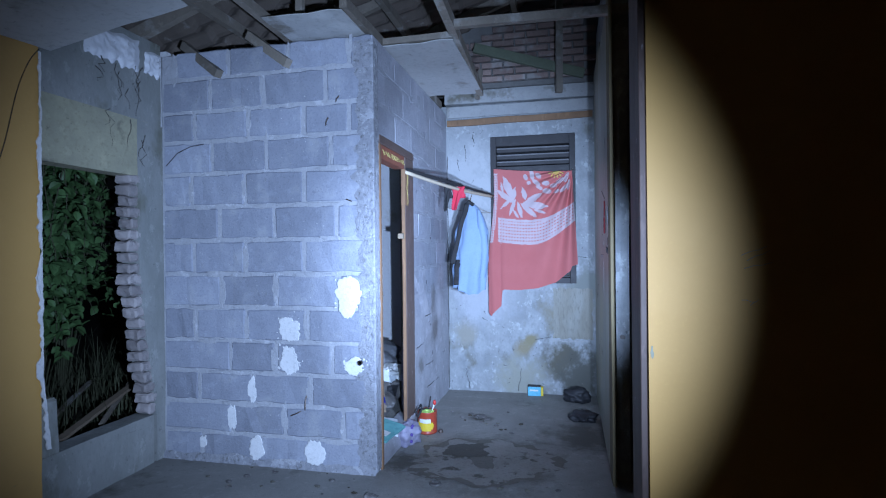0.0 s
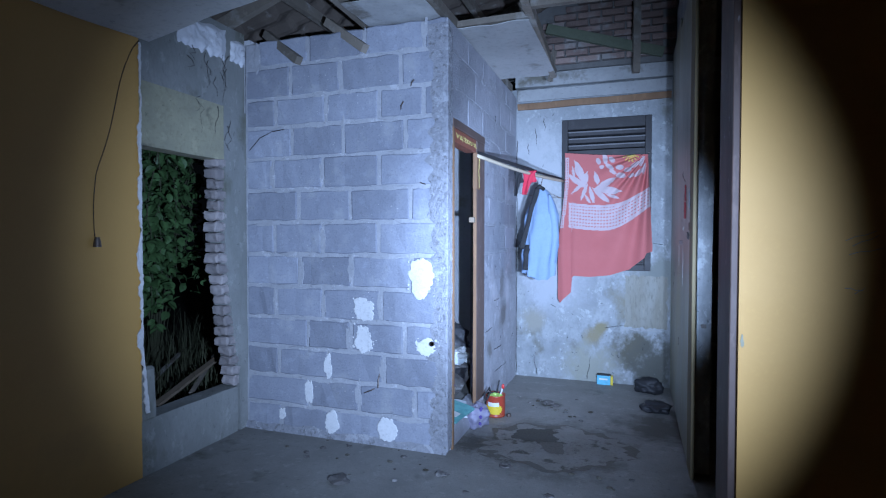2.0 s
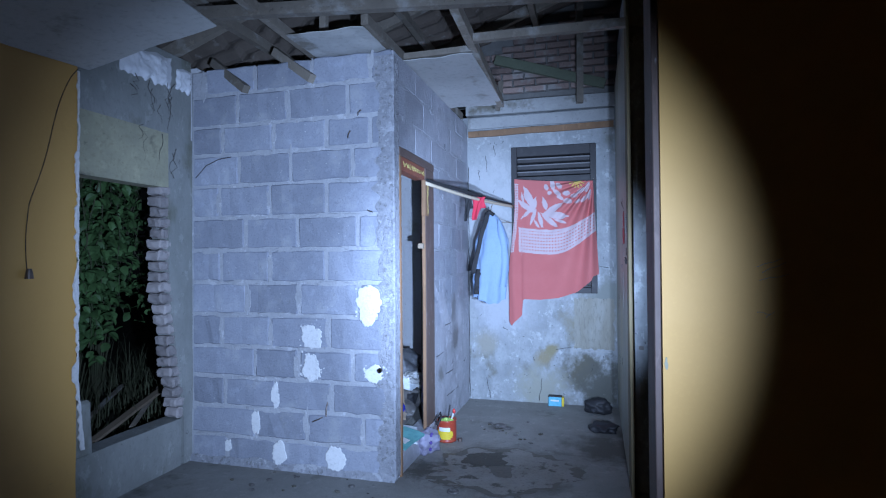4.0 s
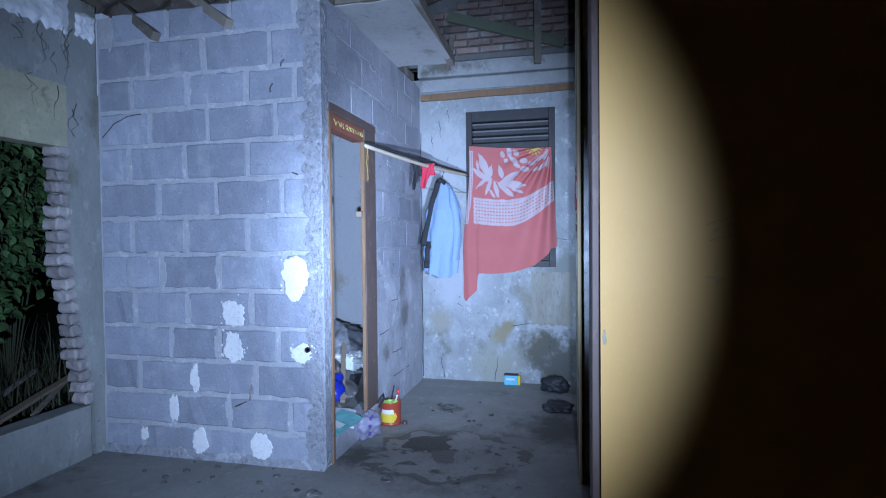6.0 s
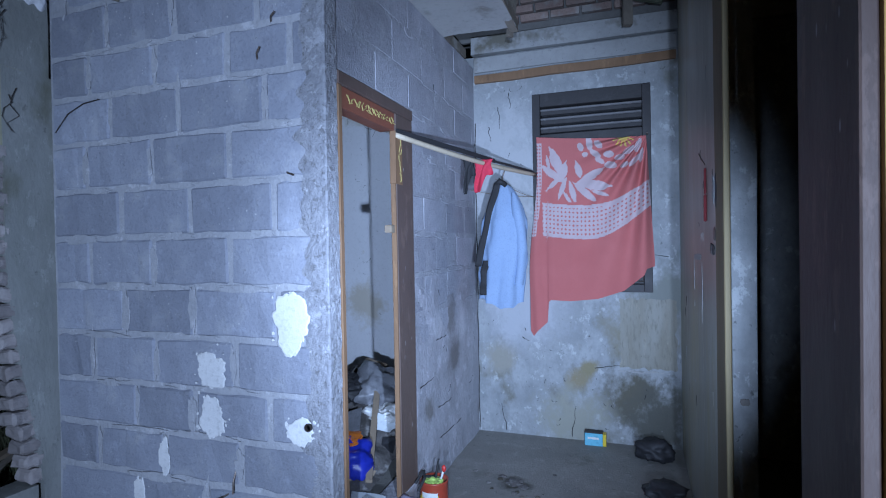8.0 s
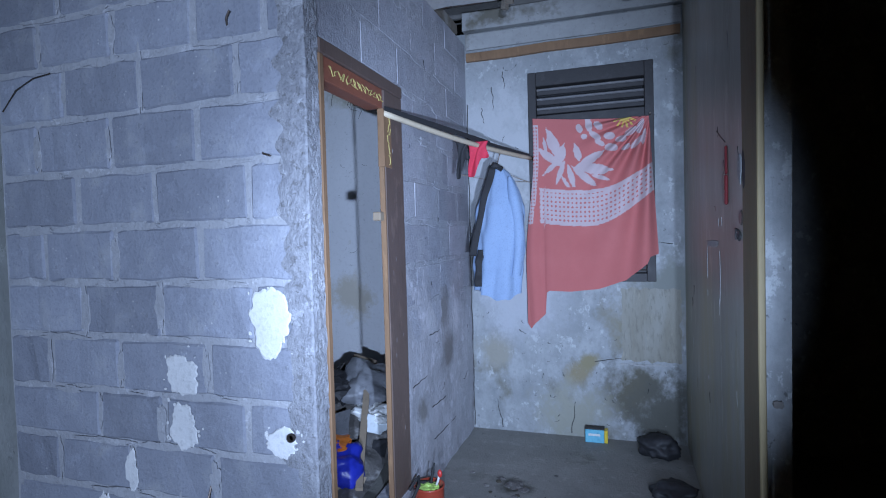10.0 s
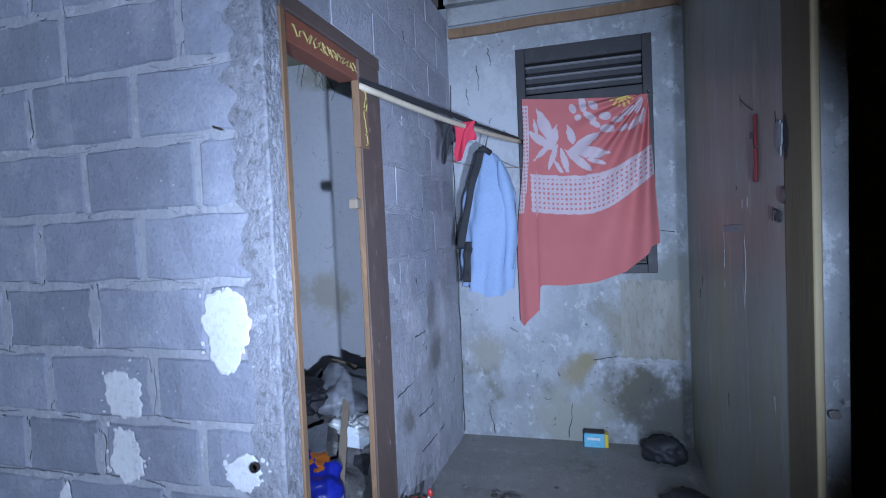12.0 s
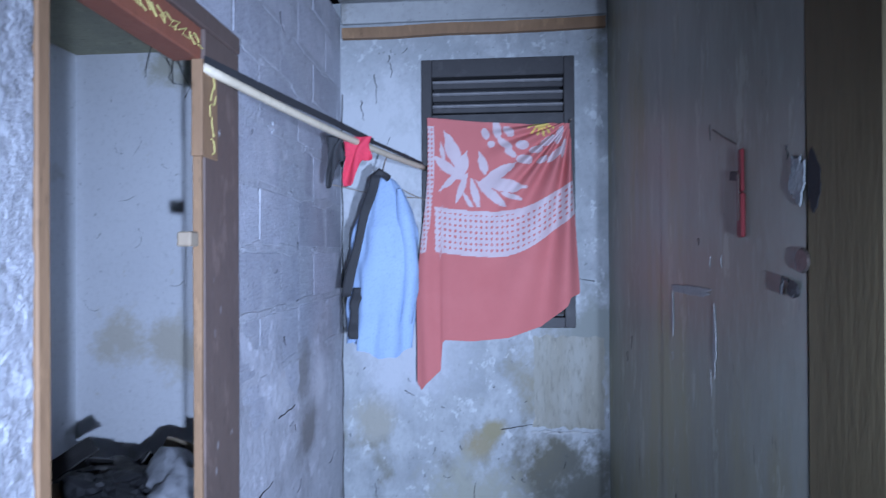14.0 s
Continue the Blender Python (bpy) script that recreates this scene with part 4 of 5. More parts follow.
PETALS = ((-0.47, 2.095, 0.022, 0.05, 10), (-0.41, 2.085, 0.035, 0.022, -50), (-0.53, 2.075, 0.02, 0.032, 20), (-0.43, 2.02, 0.045, 0.02, -40), (-0.34, 2.01, 0.035, 0.022, 0),
          (-0.27, 1.985, 0.035, 0.022, 15), (-0.33, 1.935, 0.042, 0.026, -10), (-0.40, 1.97, 0.035, 0.016, -30), (-0.21, 2.03, 0.045, 0.02, 35), (-0.17, 1.96, 0.055, 0.018, 45),
          (-0.15, 2.06, 0.018, 0.05, -20), (-0.24, 1.93, 0.03, 0.016, 30), (-0.50, 2.02, 0.02, 0.018, 0), (-0.13, 1.99, 0.012, 0.05, -10))
LEAVES = ((-0.70, 1.985, 0.11, 0.036, 112), (-0.73, 1.90, 0.09, 0.026, 140), (-0.655, 1.90, 0.08, 0.034, 70), (-0.545, 1.915, 0.065, 0.024, 105), (-0.47, 1.86, 0.12, 0.030, 32),
          (-0.43, 1.80, 0.12, 0.034, -8), (-0.50, 1.755, 0.11, 0.024, -42), (-0.585, 1.76, 0.09, 0.020, -75), (-0.655, 1.79, 0.09, 0.018, -112), (-0.71, 1.83, 0.08, 0.017, -140),
          (-0.40, 1.745, 0.07, 0.014, -20), (-0.62, 1.72, 0.07, 0.012, -60), (-0.755, 1.98, 0.06, 0.012, 100))


def leaf_shape(x, z, cx, cz, length, wide, deg):
    c, s_ = math.cos(radians(deg)), math.sin(radians(deg))
    u, v = (x - cx) * c + (z - cz) * s_, -(x - cx) * s_ + (z - cz) * c
    t = u / length + 0.25 * noise.noise(Vector((x * 30, z * 30, 1)))
    return abs(t) < 1 and abs(v) < wide * (1 - t * t)


def print_of(x, z, u):
    """Which print lies at a place of the cloth: 0 red, 1 white, 2 yellow."""
    t = (x + 0.80) / 0.72
    mid = 1.578 - 0.030 * math.sin(math.pi * min(1.0, max(0.0, t * 1.15))) + 0.52 * max(0.0, t - 0.45) ** 2
    half = 0.118 - 0.03 * max(0, x + 0.42) / 0.36
    if abs(z - mid) < half and x > -0.795:
        cx, cz = (x % 0.027) - 0.0135, ((z - mid + 1) % 0.030) - 0.015
        edge = half - abs(z - mid)
        return 0 if edge > 0.022 and cx * cx + cz * cz < 0.0068 ** 2 else 1
    if x < cloth_left(z) + 0.035 and 1.45 < z < 2.12:
        return 0 if (x % 0.02 - 0.01) ** 2 + (z % 0.024 - 0.012) ** 2 < 0.006 ** 2 else 1
    a = math.atan2(z - 2.13, x + 0.245)
    r = math.hypot(z - 2.13, x + 0.245)
    if z < 2.14 and (r < 0.035 or (r < 0.075 and math.cos(a * 14) > 0.25)):
        return 2
    for e in PETALS:
        if ellipse(x, z, *e):
            return 1
    if z > 1.69 and not ellipse(x, z, -0.585, 1.905, 0.022, 0.026):
        for e in LEAVES:
            if leaf_shape(x, z, *e):
                return 1
    return 0


cloth_bm = bm_sheet(cloth_at, 170, 220)
for f in cloth_bm.faces:
    c = f.calc_center_median()
    f.material_index = print_of(c.x, c.z, 0)
red_cloth = solo("hanging_cloth", cloth_bm, [RED, PRINT, SUNYEL], "faded red cloth with white floral print hung over the window", "cloth", smooth=True)
solo("nail", bm_tube([(-0.09, BY + 0.0, 2.13), (-0.092, BY - 0.06, 2.135)], 0.006, 6), METAL, "nail holding the red cloth on the window frame", "nail")

# ---- pole, strap and clothes across the passage ----
PA, PB = Vector((-1.30, 3.985, 1.965)), Vector((-0.845, 5.425, 1.90))
def on_pole(s):
    p = PA + (PB - PA) * s
    return p - Vector((0, 0, 0.02 * math.sin(s * math.pi)))


pole = solo("bamboo_pole", bm_tube([on_pole(i / 14) for i in range(15)], 0.014, 10), BAMBOO, "thin pale bamboo pole from the door frame to the window", "pole", smooth=True)
# black band is the strap and also the pole's shadow, built as shape
strap = solo("strap", joined(bm_beam(on_pole(0.0) + Vector((0.008, 0.0, 0.020)), on_pole(0.62) + Vector((0.006, 0.0, 0.030)), 0.004, 0.026, 0.004), bm_beam(on_pole(0.60) + Vector((0.006, 0.0, 0.028)), on_pole(0.97) + Vector((0.004, 0.0, 0.016)), 0.004, 0.016, 0.003)), BLACK, "black strap along the bamboo pole, drawn out as its shadow too", "strap")


def rag(name, at, w, h, mat, label, seed):
    def f(u, v):
        drop = h * v * (1 - 0.52 * min(1.0, max(0.0, (u - 0.35) / 0.25)))
        x = at.x + (u - 0.5) * w * (1 - 0.12 * v) + 0.010 * math.sin(v * 5 + u * 3)
        return Vector((x, at.y - 0.022 - 0.012 * math.sin(u * 9 + v * 4) * (0.4 + v), at.z + 0.020 - drop))
    return solo(name, bm_sheet(f, 16, 20, thick=0.002), mat, label, "cloth", smooth=True)


rag("small_cloth", on_pole(0.545), 0.120, 0.20, SCARLET, "small scarlet cloth over the bamboo pole", 1)
rag("small_cloth", on_pole(0.52) + Vector((-0.075, 0.02, 0)), 0.075, 0.21, BLACK, "small black cloth beside the scarlet one", 2)

# light blue jacket on a wire hanger, seen edge on
JY = 5.02
jacket = thing("jacket", (-1.0, JY, 1.42), "light blue jacket with black sleeve panels on a hanger", "jacket")


def jacket_body(u, v):
    z = 1.795 - 0.775 * v
    sh = min(1.0, v / 0.30)
    half = 0.028 + 0.118 * sh ** 0.7 - 0.018 * max(0, v - 0.75)
    cx = -0.985 + 0.015 * v - 0.045 * max(0, v - 0.1)
    a = u * math.tau
    pleat = 1 + 0.10 * math.sin(a * 7 + v * 4) * min(1, v * 2) + 0.10 * noise.noise(Vector((math.cos(a) * 5, math.sin(a) * 5, v * 7))) + 0.10 * noise.noise(Vector((math.cos(a) * 2, math.sin(a) * 2, v * 4)))
    low = (0.03 * math.sin(a * 2 + 1) + 0.006 * math.sin(a * 9)) * v ** 6
    return Vector((cx + math.cos(a) * half * pleat, JY + math.sin(a) * (0.03 + 0.06 * sh) * pleat, z + low))


part("body", bm_sheet(jacket_body, 64, 60), BLUE, jacket, "light blue cloth body", True)


def panel(z0, z1, x0, x1, w):
    def f(u, v):
        z = z0 + (z1 - z0) * v
        x = x0 + (x1 - x0) * v
        return Vector((x + (u - 0.5) * w * (1 + 0.12 * math.sin(v * 9)) + 0.003 * math.sin(v * 13), JY - 0.075 - 0.03 * math.sin(v * 3) + 0.004 * math.sin(v * 17), z))
    return bm_sheet(f, 4, 24, thick=0.004)


part("sleeve_panel", panel(1.80, 1.262, -1.015, -1.150, 0.042), BLACK, jacket, "black sleeve panel", True)
part("sleeve_panel", panel(1.30, 1.075, -1.098, -1.118, 0.042), BLACK, jacket, "black lower panel", True)


def sleeve_at(u, v):
    z = 1.74 - 0.60 * v
    a = u * math.tau
    r = (0.040 - 0.010 * v) * min(1.0, 0.1 + v * 4) ** 0.6
    return Vector((-0.915 + 0.05 * math.sin(v * 2.6) + math.cos(a) * r * (1 + 0.15 * noise.noise(Vector((a, v * 6, 1)))), JY - 0.05 + math.sin(a) * r, z))


part("sleeve", bm_sheet(sleeve_at, 24, 30), BLUE, jacket, "hanging blue sleeve", True)
part("hanger", bm_tube([(-1.005, JY - 0.01, 1.90), (-0.99, JY - 0.01, 1.915), (-0.975, JY - 0.01, 1.90), (-0.99, JY - 0.01, 1.86), (-1.0, JY - 0.02, 1.80)], 0.004, 6), METAL, jacket, "black wire hanger hook")
part("collar", bm_tube([(-1.03, JY - 0.05, 1.79), (-1.0, JY - 0.07, 1.815), (-0.965, JY - 0.04, 1.79)], 0.018, 8), BLACK, jacket, "black collar", True)
for a, b in (((-1.30, 5.25, 1.80), (-0.86, 5.40, 1.74)), ((-1.05, 5.05, 1.84), (-0.84, 5.42, 1.73))):
    p, q = Vector(a), Vector(b)
    solo("string", bm_tube([p + (q - p) * (i / 8) - Vector((0, 0, 0.015 * math.sin(i / 8 * math.pi))) for i in range(9)], 0.002, 5), CARD, "thin brown string across the corner", "string", "strings")

# ---- cable on the ochre wall ----
cable = thing("lamp_cable", (LX, 2.2, 1.9), "black hanging lamp cable with a small socket on the ochre wall", "cable")
def cable_pt(i):
    t = i / 20
    y = 2.455 - 0.265 * min(1, t * 1.45) ** 0.75 - 0.012 * math.sin(t * 9)
    return (LX + 0.012 + 0.01 * math.sin(t * 5), y, 2.46 - 1.10 * t)


part("wire", bm_tube([cable_pt(i) for i in range(21)], 0.0024, 6), CABLE, cable)
part("socket", bm_lathe([(0.0, 0.05), (0.012, 0.05), (0.016, 0.03), (0.020, 0.0), (0.0, 0.0)], (LX + 0.018, 2.185, 1.315), 14), METAL, cable, "small grey socket")

# ---- things on the floor ----
can = thing("paint_can", (-1.205, 4.20, 0), "red paint can with a yellow label, brushes standing in it", "can")
can_body = part("body", bm_lathe([(0.0, 0.003), (0.072, 0.003), (0.075, 0.0), (0.076, 0.008), (0.074, 0.012), (0.074, 0.15), (0.077, 0.155), (0.077, 0.163), (0.071, 0.163), (0.070, 0.02), (0.0, 0.02)], (-1.205, 4.20, 0)), CAN_RED, can, "", True)
def label_at(u, v, r=0.0752, a0=-150, a1=-35, z0=0.025, z1=0.10):
    a = radians(a0 + (a1 - a0) * u)
    zz = z0 + (z1 - z0) * v
    return Vector((-1.205 + math.cos(a) * r, 4.20 + math.sin(a) * r, zz))


part("label", bm_sheet(label_at, 20, 6, keep=lambda u, v: ((u - 0.5) / 0.5) ** 2 + ((v - 0.5) / 0.62) ** 2 < 1), CAN_YEL, can_body, "round yellow label")
part("label_band", bm_sheet(lambda u, v: label_at(u, v, 0.0758, -125, -55, 0.085, 0.115), 12, 3), WHITE_PL, can_body, "pale oval mark")
part("brush", joined(bm_tube([(-1.20, 4.19, 0.12), (-1.19, 4.20, 0.20), (-1.178, 4.205, 0.27)], 0.008, 8, 0.6), bm_blob((-1.215, 4.20, 0.155), (0.055, 0.02, 0.022), 3, 0.3, 2)), BLACK, can, "black brush", True)
part("toothbrush", bm_tube([(-1.185, 4.20, 0.12), (-1.155, 4.19, 0.19), (-1.148, 4.188, 0.215)], 0.006, 8), WHITE_PL, can, "white brush handle", True)
part("toothbrush_tip", bm_blob((-1.143, 4.186, 0.228), (0.012, 0.010, 0.020), 5, 0.2, 2), RED_PL, can, "red handle end", True)
part("wrapper", bm_blob((-1.20, 4.18, 0.155), (0.045, 0.040, 0.018), 8, 0.6, 3), GREEN_PL, can, "lime green wrapper")
solo("bottle_cap", bm_lathe([(0.0, 0.022), (0.016, 0.022), (0.018, 0.0), (0.0, 0.0)], (-1.10, 4.20, 0), 16), METAL, "small steel cap beside the paint can", "cap")

carton = thing("carton", (-0.45, 5.40, 0), "small cyan carton with a yellow end on the floor", "box")
part("body", bm_box(-0.525, -0.405, 5.37, 5.43, 0.0, 0.085, 0.002), CYAN, carton)
part("end_flap", bm_box(-0.4045, -0.382, 5.372, 5.428, 0.001, 0.083, 0.002), CAN_YEL, carton, "yellow end")
part("print_bar", bm_box(-0.505, -0.43, 5.3685, 5.3695, 0.045, 0.06), WHITE_PL, carton, "pale printed bar")
part("top_edge", bm_box(-0.527, -0.403, 5.372, 5.432, 0.0855, 0.094, 0.002), DARK_WOOD, carton, "dark lid edge")

solo("plastic_bag", bm_blob((-0.07, 5.26, 0.05), (0.115, 0.085, 0.075), 2.3, 0.35, 4, 0.66), BLACK_BAG, "crumpled black plastic bag on the floor", "bag", smooth=True)
solo("plastic_bag", bm_blob((-0.04, 4.72, 0.03), (0.10, 0.10, 0.045), 5.1, 0.4, 4, 0.66), BLACK_BAG, "flattened dark bag beside the boards", "bag", smooth=True)
solo("lid", bm_lathe([(0.0, 0.005), (0.026, 0.005), (0.031, 0.010), (0.035, 0.008), (0.036, 0.0), (0.0, 0.0)], (-0.925, 3.30, 0), 22), RUBBISH, "small grey dirty lid lying on the floor", "lid", smooth=True)
for k, (x, y, s) in enumerate(((-1.25, 3.06, 0.035), (-1.76, 2.79, 0.06), (-0.86, 4.62, 0.05), (-0.80, 4.58, 0.03), (-0.62, 3.0, 0.025), (-1.55, 3.22, 0.02), (-1.95, 3.26, 0.018), (-0.95, 4.70, 0.02), (-2.1, 3.18, 0.02), (-1.05, 2.9, 0.016))):
    solo("debris", bm_blob((x, y, s * 0.16), (s, s * 0.8, s * 0.3), k + 1.5, 0.7, 2, 0.5), RUBBISH, "small crumb of grey rubble on the floor", "rubble", "floor crumbs")


def stain(cx, cy, w, h, turn, lo, hi, seed, z):
    """A ragged ring or spot of dried damp, broken where its band runs out; lo, hi: the band's share of the radius."""
    def f(u, v):
        a = u * math.tau
        p = Vector((math.cos(a), math.sin(a), seed))
        edge = 1 + 0.34 * noise.noise(p * 1.6) + 0.16 * noise.noise(p * 4.5) + 0.05 * noise.noise(p * 13)
        inner = lo + (hi - lo) * min(1.0, max(0.0, 0.55 + 1.5 * noise.noise(p * 2.3 + Vector((5, 0, 0))) + 0.8 * noise.noise(p * 8))) if lo else 0.02
        r = edge * (inner + (hi - inner) * v)
        x, y = r * w / 2 * math.cos(a), r * h / 2 * math.sin(a)
        t = radians(turn)
        return Vector((cx + x * math.cos(t) - y * math.sin(t), cy + x * math.sin(t) + y * math.cos(t), z))
    return bm_sheet(f, 150, 3)


puddle = structure("floor_stain", stain(-0.70, 3.70, 0.98, 0.72, 8, 0, 1.0, 3.1, 0.0020), SILT, "dried brown puddle with a dark broken rim on the cement floor", "stain")
part("rim", stain(-0.70, 3.70, 1.00, 0.74, 8, 0.84, 1.0, 3.1, 0.0036), DAMP, puddle, "dark crusted rim")
part("dark_middle", stain(-0.84, 3.87, 0.32, 0.24, 10, 0, 1.0, 8.3, 0.0058), WET, puddle, "still damp middle")
part("dark_middle", stain(-0.70, 3.70, 0.14, 0.22, 20, 0, 1.0, 1.7, 0.0047), DAMP, puddle)
part("streak", stain(-1.22, 3.62, 0.34, 0.10, -5, 0.5, 1.0, 5.5, 0.0030), DAMP, puddle)
part("streak", stain(-1.02, 3.42, 0.30, 0.09, -25, 0.3, 1.0, 6.6, 0.0030), DAMP, puddle)
part("streak", stain(-0.86, 4.62, 0.14, 0.10, 0, 0, 1.0, 2.6, 0.0030), DAMP, puddle)

for k in range(46):
    a, r = random.uniform(0, math.tau), abs(random.gauss(0, 0.16))
    cx, cy = random.choice(((-0.85, 4.60), (-0.72, 4.45), (-1.35, 3.1), (-0.4, 3.3), (-1.9, 3.15)))
    c = random.uniform(0.004, 0.014)
    solo("debris", bm_blob((cx + 1.5 * r * math.cos(a), cy + r * math.sin(a), c * 0.3), (c * 1.4, c, c * 0.6), k * 1.3, 0.7, 1, 0.5), random.choice((RUBBISH, EARTH, DAMP)), "tiny dark crumb on the cement floor", "rubble", "floor crumbs")

# rubbish at and behind the sill
pouch = thing("pouch", (-1.33, 4.02, 0.15), "grey lilac plastic pouch with purple dots", "bag")
part("bag", bm_blob((-1.285, 3.92, 0.075), (0.085, 0.12, 0.085), 6.2, 0.45, 4, 0.85), LILAC, pouch, "", True)
for k in range(7):
    a = k * 0.9
    part("dot", bm_blob((-1.215 - 0.02 * abs(math.cos(a)), 3.90 + 0.08 * math.sin(a), 0.09 + 0.045 * math.cos(a * 1.7)), (0.012, 0.014, 0.014), k, 0.1, 1), PURPLE, pouch, "purple dot")
for k, (x, y, rz, mat) in enumerate(((-1.40, 3.78, 20, PAPER), (-1.36, 3.66, -15, TEAL), (-1.46, 3.62, 40, PAPER))):
    mag = thing("booklet", (x, y, 0.15), "crumpled printed booklet lying on the sill", "booklet", "booklets on the sill")
    b = part("cover", roughen(bm_box(-0.085, 0.085, -0.12, 0.12, 0, 0.012), 0.012, 9, 3), mat, mag)
    b.matrix_parent_inverse = Matrix()
    b2 = part("print_bar", bm_box(-0.05, 0.06, -0.08, -0.02, 0.022, 0.0235), TEAL if mat is PAPER else WHITE_PL, mag, "printed colour field")
    b2.matrix_parent_inverse = Matrix()
    mag.matrix_basis = pose(x, y, 0.155 + 0.012 * k, 6, 12, rz)
solo("strap_loop", bm_tube([(-1.28, 4.12, 0.16), (-1.24, 4.15, 0.22), (-1.22, 4.10, 0.20), (-1.24, 4.06, 0.15)], 0.008, 6), BLACK, "black strap loop on the sill", "strap")
solo("plastic_sack", bm_blob((-1.66, 4.05, 0.26), (0.14, 0.16, 0.12), 3.4, 0.45, 4, 0.9), BLUE_PL, "deep blue plastic sack in the heap", "sack", smooth=True)
solo("plastic_sheet", bm_blob((-1.66, 4.10, 0.36), (0.06, 0.07, 0.03), 8.4, 0.8, 3), ORANGE_PL, "crumpled orange plastic in the heap", "plastic")
solo("plastic_bag", bm_blob((-1.80, 4.72, 0.44), (0.20, 0.17, 0.15), 1.4, 0.5, 4), GREY_BAG, "clear grey plastic bag on the heap", "bag", smooth=True)
solo("plastic_bag", bm_blob((-1.62, 4.52, 0.36), (0.14, 0.10, 0.07), 4.4, 0.6, 4), WHITE_PL, "torn white plastic bag on the heap", "bag")
solo("plastic_bag", bm_blob((-2.02, 4.55, 0.50), (0.16, 0.14, 0.11), 7.7, 0.55, 4), BLACK_BAG, "black plastic bag on the heap", "bag")
solo("stick", bm_beam((-1.48, 3.98, 0.20), (-1.74, 4.62, 0.50), 0.035, 0.022), CARD, "broken wooden stick across the heap", "stick")
for k, (x, y, z, w, d, rx, ry, rz, mat, lab) in enumerate(((-2.05, 4.42, 0.52, 0.26, 0.20, 38, 12, 20, CARD, "torn brown cardboard piece"), (-2.22, 4.62, 0.62, 0.24, 0.10, 20, -25, 50, DARK_WOOD, "dark board scrap"),
        (-1.95, 4.95, 0.52, 0.22, 0.16, 55, 5, -20, CARD, "torn brown cardboard piece"), (-1.58, 4.40, 0.36, 0.13, 0.09, 60, 20, 35, PAPER, "crumpled white paper"),
        (-1.75, 4.18, 0.40, 0.24, 0.16, 30, -20, 10, GREY_BAG, "bent grey sheet"), (-2.3, 4.3, 0.45, 0.25, 0.18, -20, 20, 70, CARD, "torn brown cardboard piece"))):
    sc = solo("scrap", roughen(bm_box(-w / 2, w / 2, -d / 2, d / 2, -0.004, 0.004), 0.012, 8, 3), mat, lab + " on the heap", "scrap", "scraps on the heap")
    sc.matrix_basis = pose(x, y, z, rx, ry, rz)
for k in range(40):
    x, y = random.uniform(-2.5, -1.5), random.uniform(3.9, 5.1)
    sc = solo("scrap", roughen(bm_box(-0.05, 0.05, -0.035, 0.035, -0.003, 0.003), 0.014, 15, 1), random.choice((CARD, GREY_BAG, RUBBISH, PAPER, BLACK_BAG, DARK_WOOD)), "small torn scrap on the rubbish heap", "scrap", "scraps on the heap")
    sc.matrix_basis = Matrix.Translation(on_heap(x, y, 0.012)) @ pose(0, 0, 0, random.uniform(-50, 50), random.uniform(-50, 50), random.uniform(0, 360)) @ Matrix.Diagonal((random.uniform(0.6, 1.7), random.uniform(0.6, 1.5), 1, 1))

# dry twigs hanging in the block room's doorway
for k in range(5):
    p = Vector((-1.85 - 0.07 * k, 4.9 + 0.05 * k, 2.59))
    pts = [p]
    for i in range(7):
        p = p + Vector((random.uniform(-0.05, 0.06), random.uniform(-0.03, 0.03), random.uniform(-0.09, -0.01)))
        pts.append(p)
    solo("dry_twig", bm_tube(pts, 0.004, 5, 0.3), DARK_WOOD, "thin dry twig hanging from the ceiling", "twig", "dry twigs")
ceiling_inner = structure("ceiling_inner", bm_box(LX, CX - 0.5, 4.2, BY, 2.58, 2.60), PALE, "yellowed board ceiling of the block room", "ceiling")

# ---- outside the broken opening ----
ground = structure("ground", bm_sheet(lambda u, v: Vector((-60 + 57.03 * u, -30 + 60 * v, -0.05 + 0.03 * noise.noise(Vector((u * 300, v * 60, 0))))), 120, 60), EARTH, "dark bare earth behind the house", "ground")


def leaf_mesh(i):
    bm = bmesh.new()
    L_, w = 0.058 + 0.008 * i, 0.021 + 0.003 * i
    prev = None
    for k in range(6):
        t = k / 5
        ww = w * math.sin(math.pi * min(0.97, t * 0.92 + 0.06)) ** 0.8
        z = -0.25 * L_ * t * t
        row = [bm.verts.new((-ww, t * L_, z + 0.25 * ww)), bm.verts.new((0, t * L_, z)), bm.verts.new((ww, t * L_, z + 0.25 * ww))]
        if prev:
            for a in (0, 1):
                bm.faces.new((prev[a], prev[a + 1], row[a + 1], row[a]))
        prev = row
    me = bpy.data.meshes.new("leaf")
    bm.to_mesh(me)
    bm.free()
    me.materials.append(LEAF)
    return me


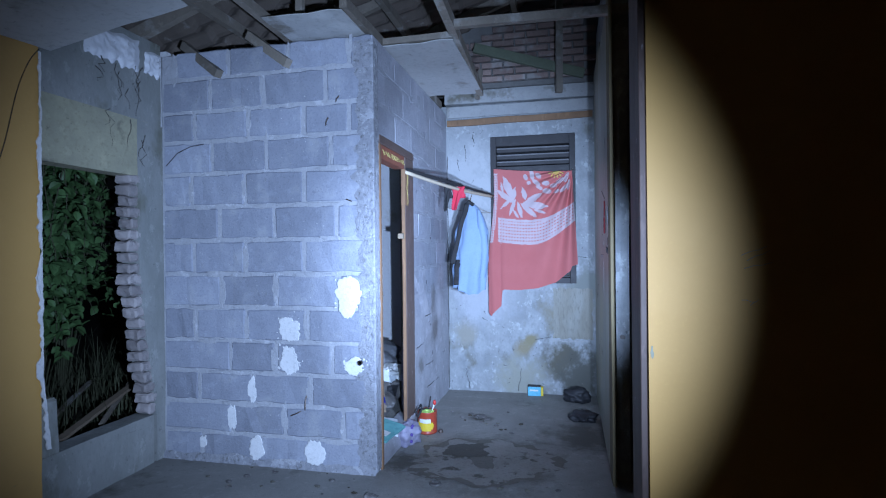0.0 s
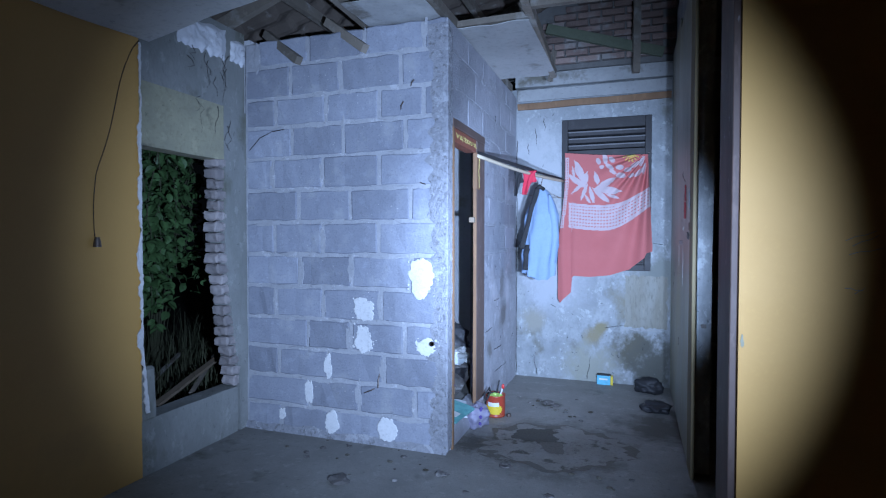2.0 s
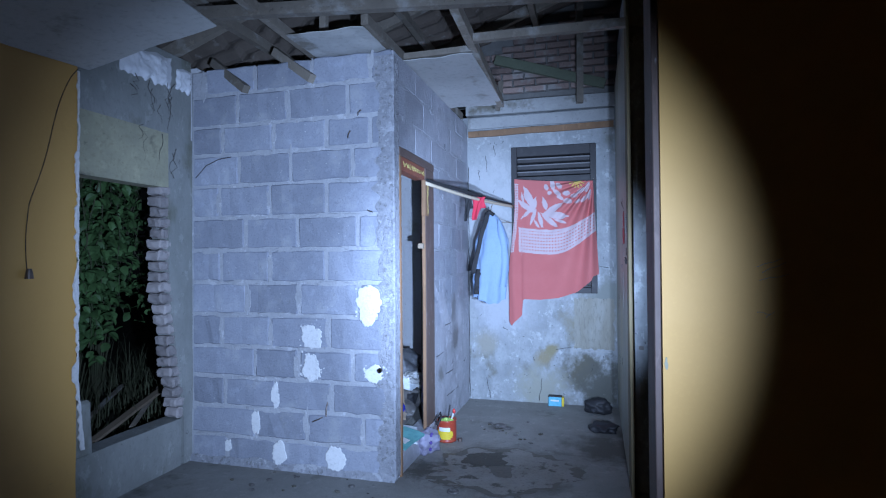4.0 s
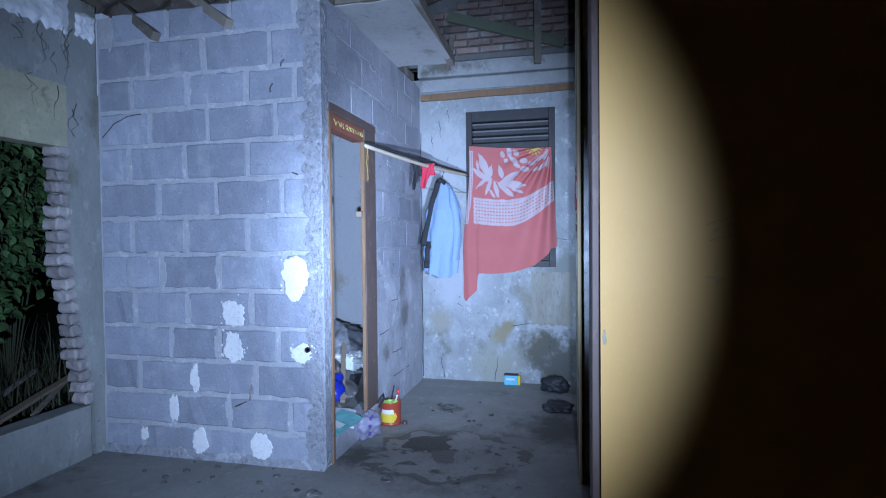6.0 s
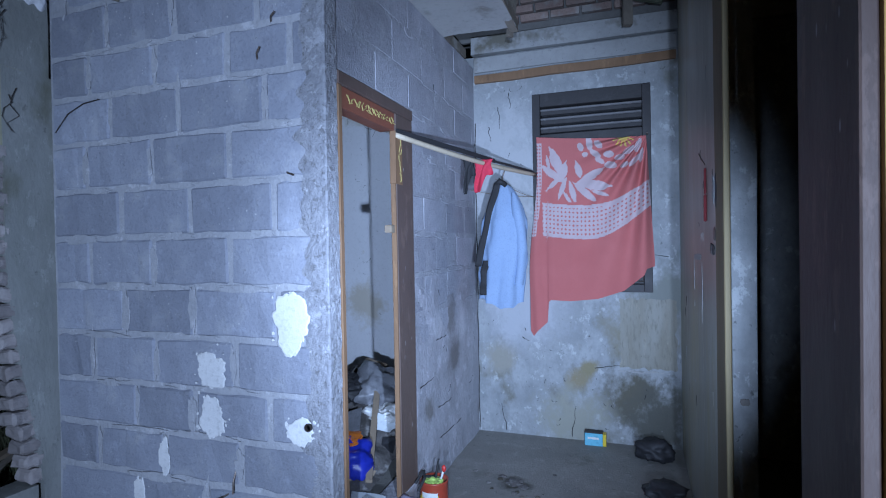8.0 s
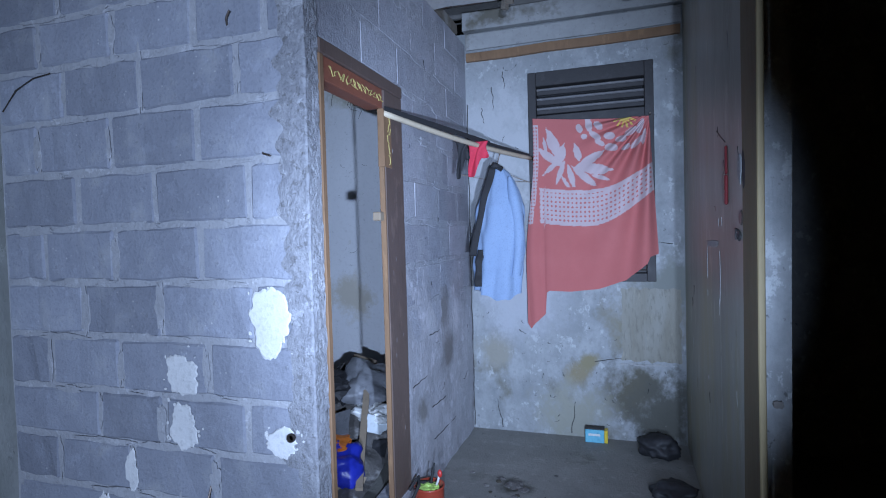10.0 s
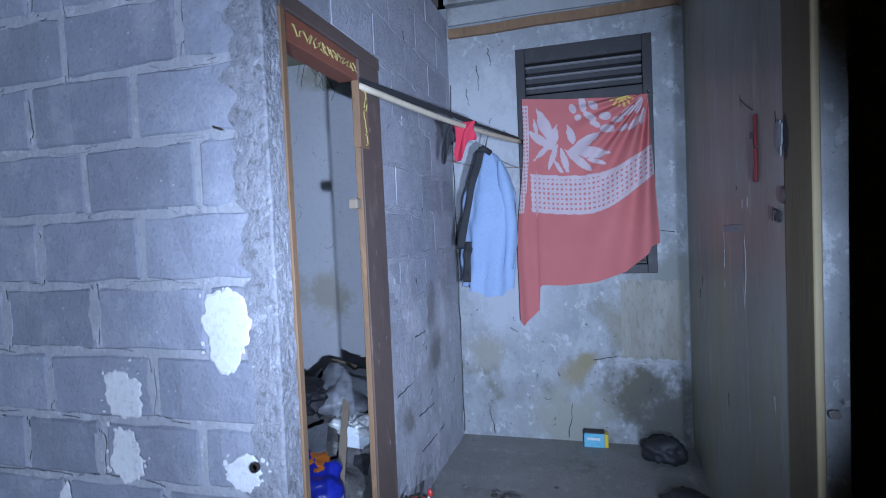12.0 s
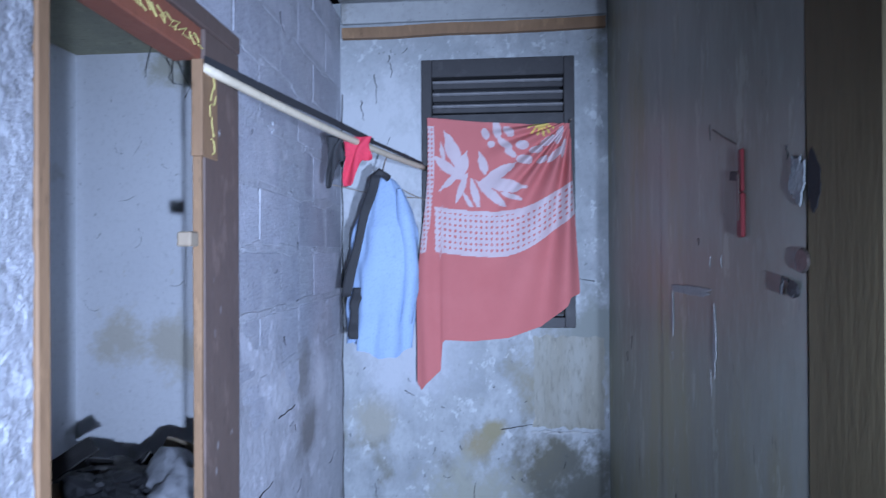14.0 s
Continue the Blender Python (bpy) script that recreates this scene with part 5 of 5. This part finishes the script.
leaf_meshes = [leaf_mesh(i) for i in range(4)]
for n, (sx, sy, sz) in enumerate(((-3.55, 2.95, 2.35), (-3.75, 3.35, 2.45), (-4.1, 3.9, 2.5))):
    shrub = thing("shrub", (sx - 0.2, sy, 0), "leafy green shrub hanging behind the broken opening", "shrub", "shrubs outside")
    for b in range(15):
        p = Vector((sx + random.uniform(-0.25, 0.25), sy + random.uniform(-0.35, 0.45), sz + random.uniform(-0.1, 0.3)))
        pts = [Vector((sx - 0.2, sy, -0.02)), p.lerp(Vector((sx - 0.2, sy, 0)), 0.4) + Vector((-0.1, 0.1, 0.3)), p]
        for i in range(10):
            p = p + Vector((random.uniform(-0.05, 0.05), random.uniform(-0.06, 0.06), random.uniform(-0.20, -0.10)))
            if p.z < 0.75:
                break
            pts.append(p)
        part("stem", bm_tube(pts, 0.005, 5, 0.4), STEM, shrub)
        for q in pts[2:]:
            for _ in range(8 if n < 2 else 6):
                lf = new("leaf", random.choice(leaf_meshes))
                lf.parent = shrub
                lf.matrix_parent_inverse = shrub.matrix_basis.inverted()
                lf.matrix_basis = Matrix.Translation(q + Vector((random.uniform(-0.07, 0.07), random.uniform(-0.08, 0.08), random.uniform(-0.07, 0.07)))) @ pose(0, 0, 0, random.uniform(-60, 10), random.uniform(-40, 40), random.uniform(0, 360))
for k, (a, b, w) in enumerate((((-3.05, 2.75, 0.30), (-3.35, 3.7, 0.42), 0.05), ((-3.2, 2.5, 0.20), (-3.9, 3.8, 0.36), 0.03), ((-3.1, 3.1, 0.28), (-3.7, 4.2, 0.5), 0.025), ((-3.3, 2.9, 0.1), (-4.3, 3.6, 0.7), 0.02))):
    solo("plank", bm_beam(a, b, w, 0.02), CARD if k == 0 else WOOD, "old plank lying outside the opening", "plank", "planks outside")

blades = bmesh.new()
for k in range(1500):
    x, y = random.uniform(-4.6, -3.02), random.uniform(2.3, 5.2)
    h, a, lean = random.uniform(0.12, 0.62), random.uniform(0, math.tau), random.uniform(0.1, 0.9)
    side = Vector((-math.sin(a), math.cos(a), 0)) * random.uniform(0.003, 0.008)
    base = Vector((x, y, -0.06 + 0.22 * max(0.0, -3.2 - x)))
    prev = None
    for i in range(5):
        t = i / 4
        c = base + Vector((math.cos(a) * lean * h * t * t, math.sin(a) * lean * h * t * t, h * (t - 0.35 * lean * t * t)))
        row = (blades.verts.new(c - side * (1 - 0.85 * t)), blades.verts.new(c + side * (1 - 0.85 * t)))
        if prev:
            blades.faces.new((prev[0], prev[1], row[1], row[0]))
        prev = row
weeds = tagged(mesh_ob("weeds", blades, STEM), "thin dry weeds and grass outside the opening", "grass", kind="stuff")

# ---- bricks last: the toothed edge of the opening, and the gable ----
for k in range(22):
    z0 = 0.33 + k * 0.0715
    if z0 > 1.86:
        break
    y0 = jamb_y(z0) + random.uniform(-0.014, 0.014) + random.choice((0, 0, 0.012))
    part("brick", roughen(bm_box(LX - 0.11, LX - 0.004 + random.uniform(0, 0.006), y0, jamb_y(z0) + 0.095, z0 + random.uniform(0, 0.005), z0 + 0.064, 0.010), 0.012, 22, 2), BRICK_PALE, wall_left)

brick_me = []
for i in range(4):
    bm = bm_box(-0.102, 0.102, -0.02, 0.03, -0.026, 0.026, 0.005)
    for v in bm.verts:
        v.co += noise.noise_vector(v.co * 30 + Vector((i * 9, 0, 0))) * 0.004
    me = bpy.data.meshes.new("brick")
    bm.to_mesh(me)
    bm.free()
    me.materials.append(BRICK)
    brick_me.append(me)
for row in range(17):
    z = 3.06 + row * 0.068
    for col in range(10):
        x = -1.95 + col * 0.22 + (0.11 if row % 2 else 0)
        if z + 0.03 < slope(x - 0.1) + 0.02 and x < 0.1:
            ob = new("brick", random.choice(brick_me))
            ob.parent = gable
            ob.matrix_basis = pose(x, BY + 0.055 - 0.02 + random.uniform(-0.003, 0.003), z)
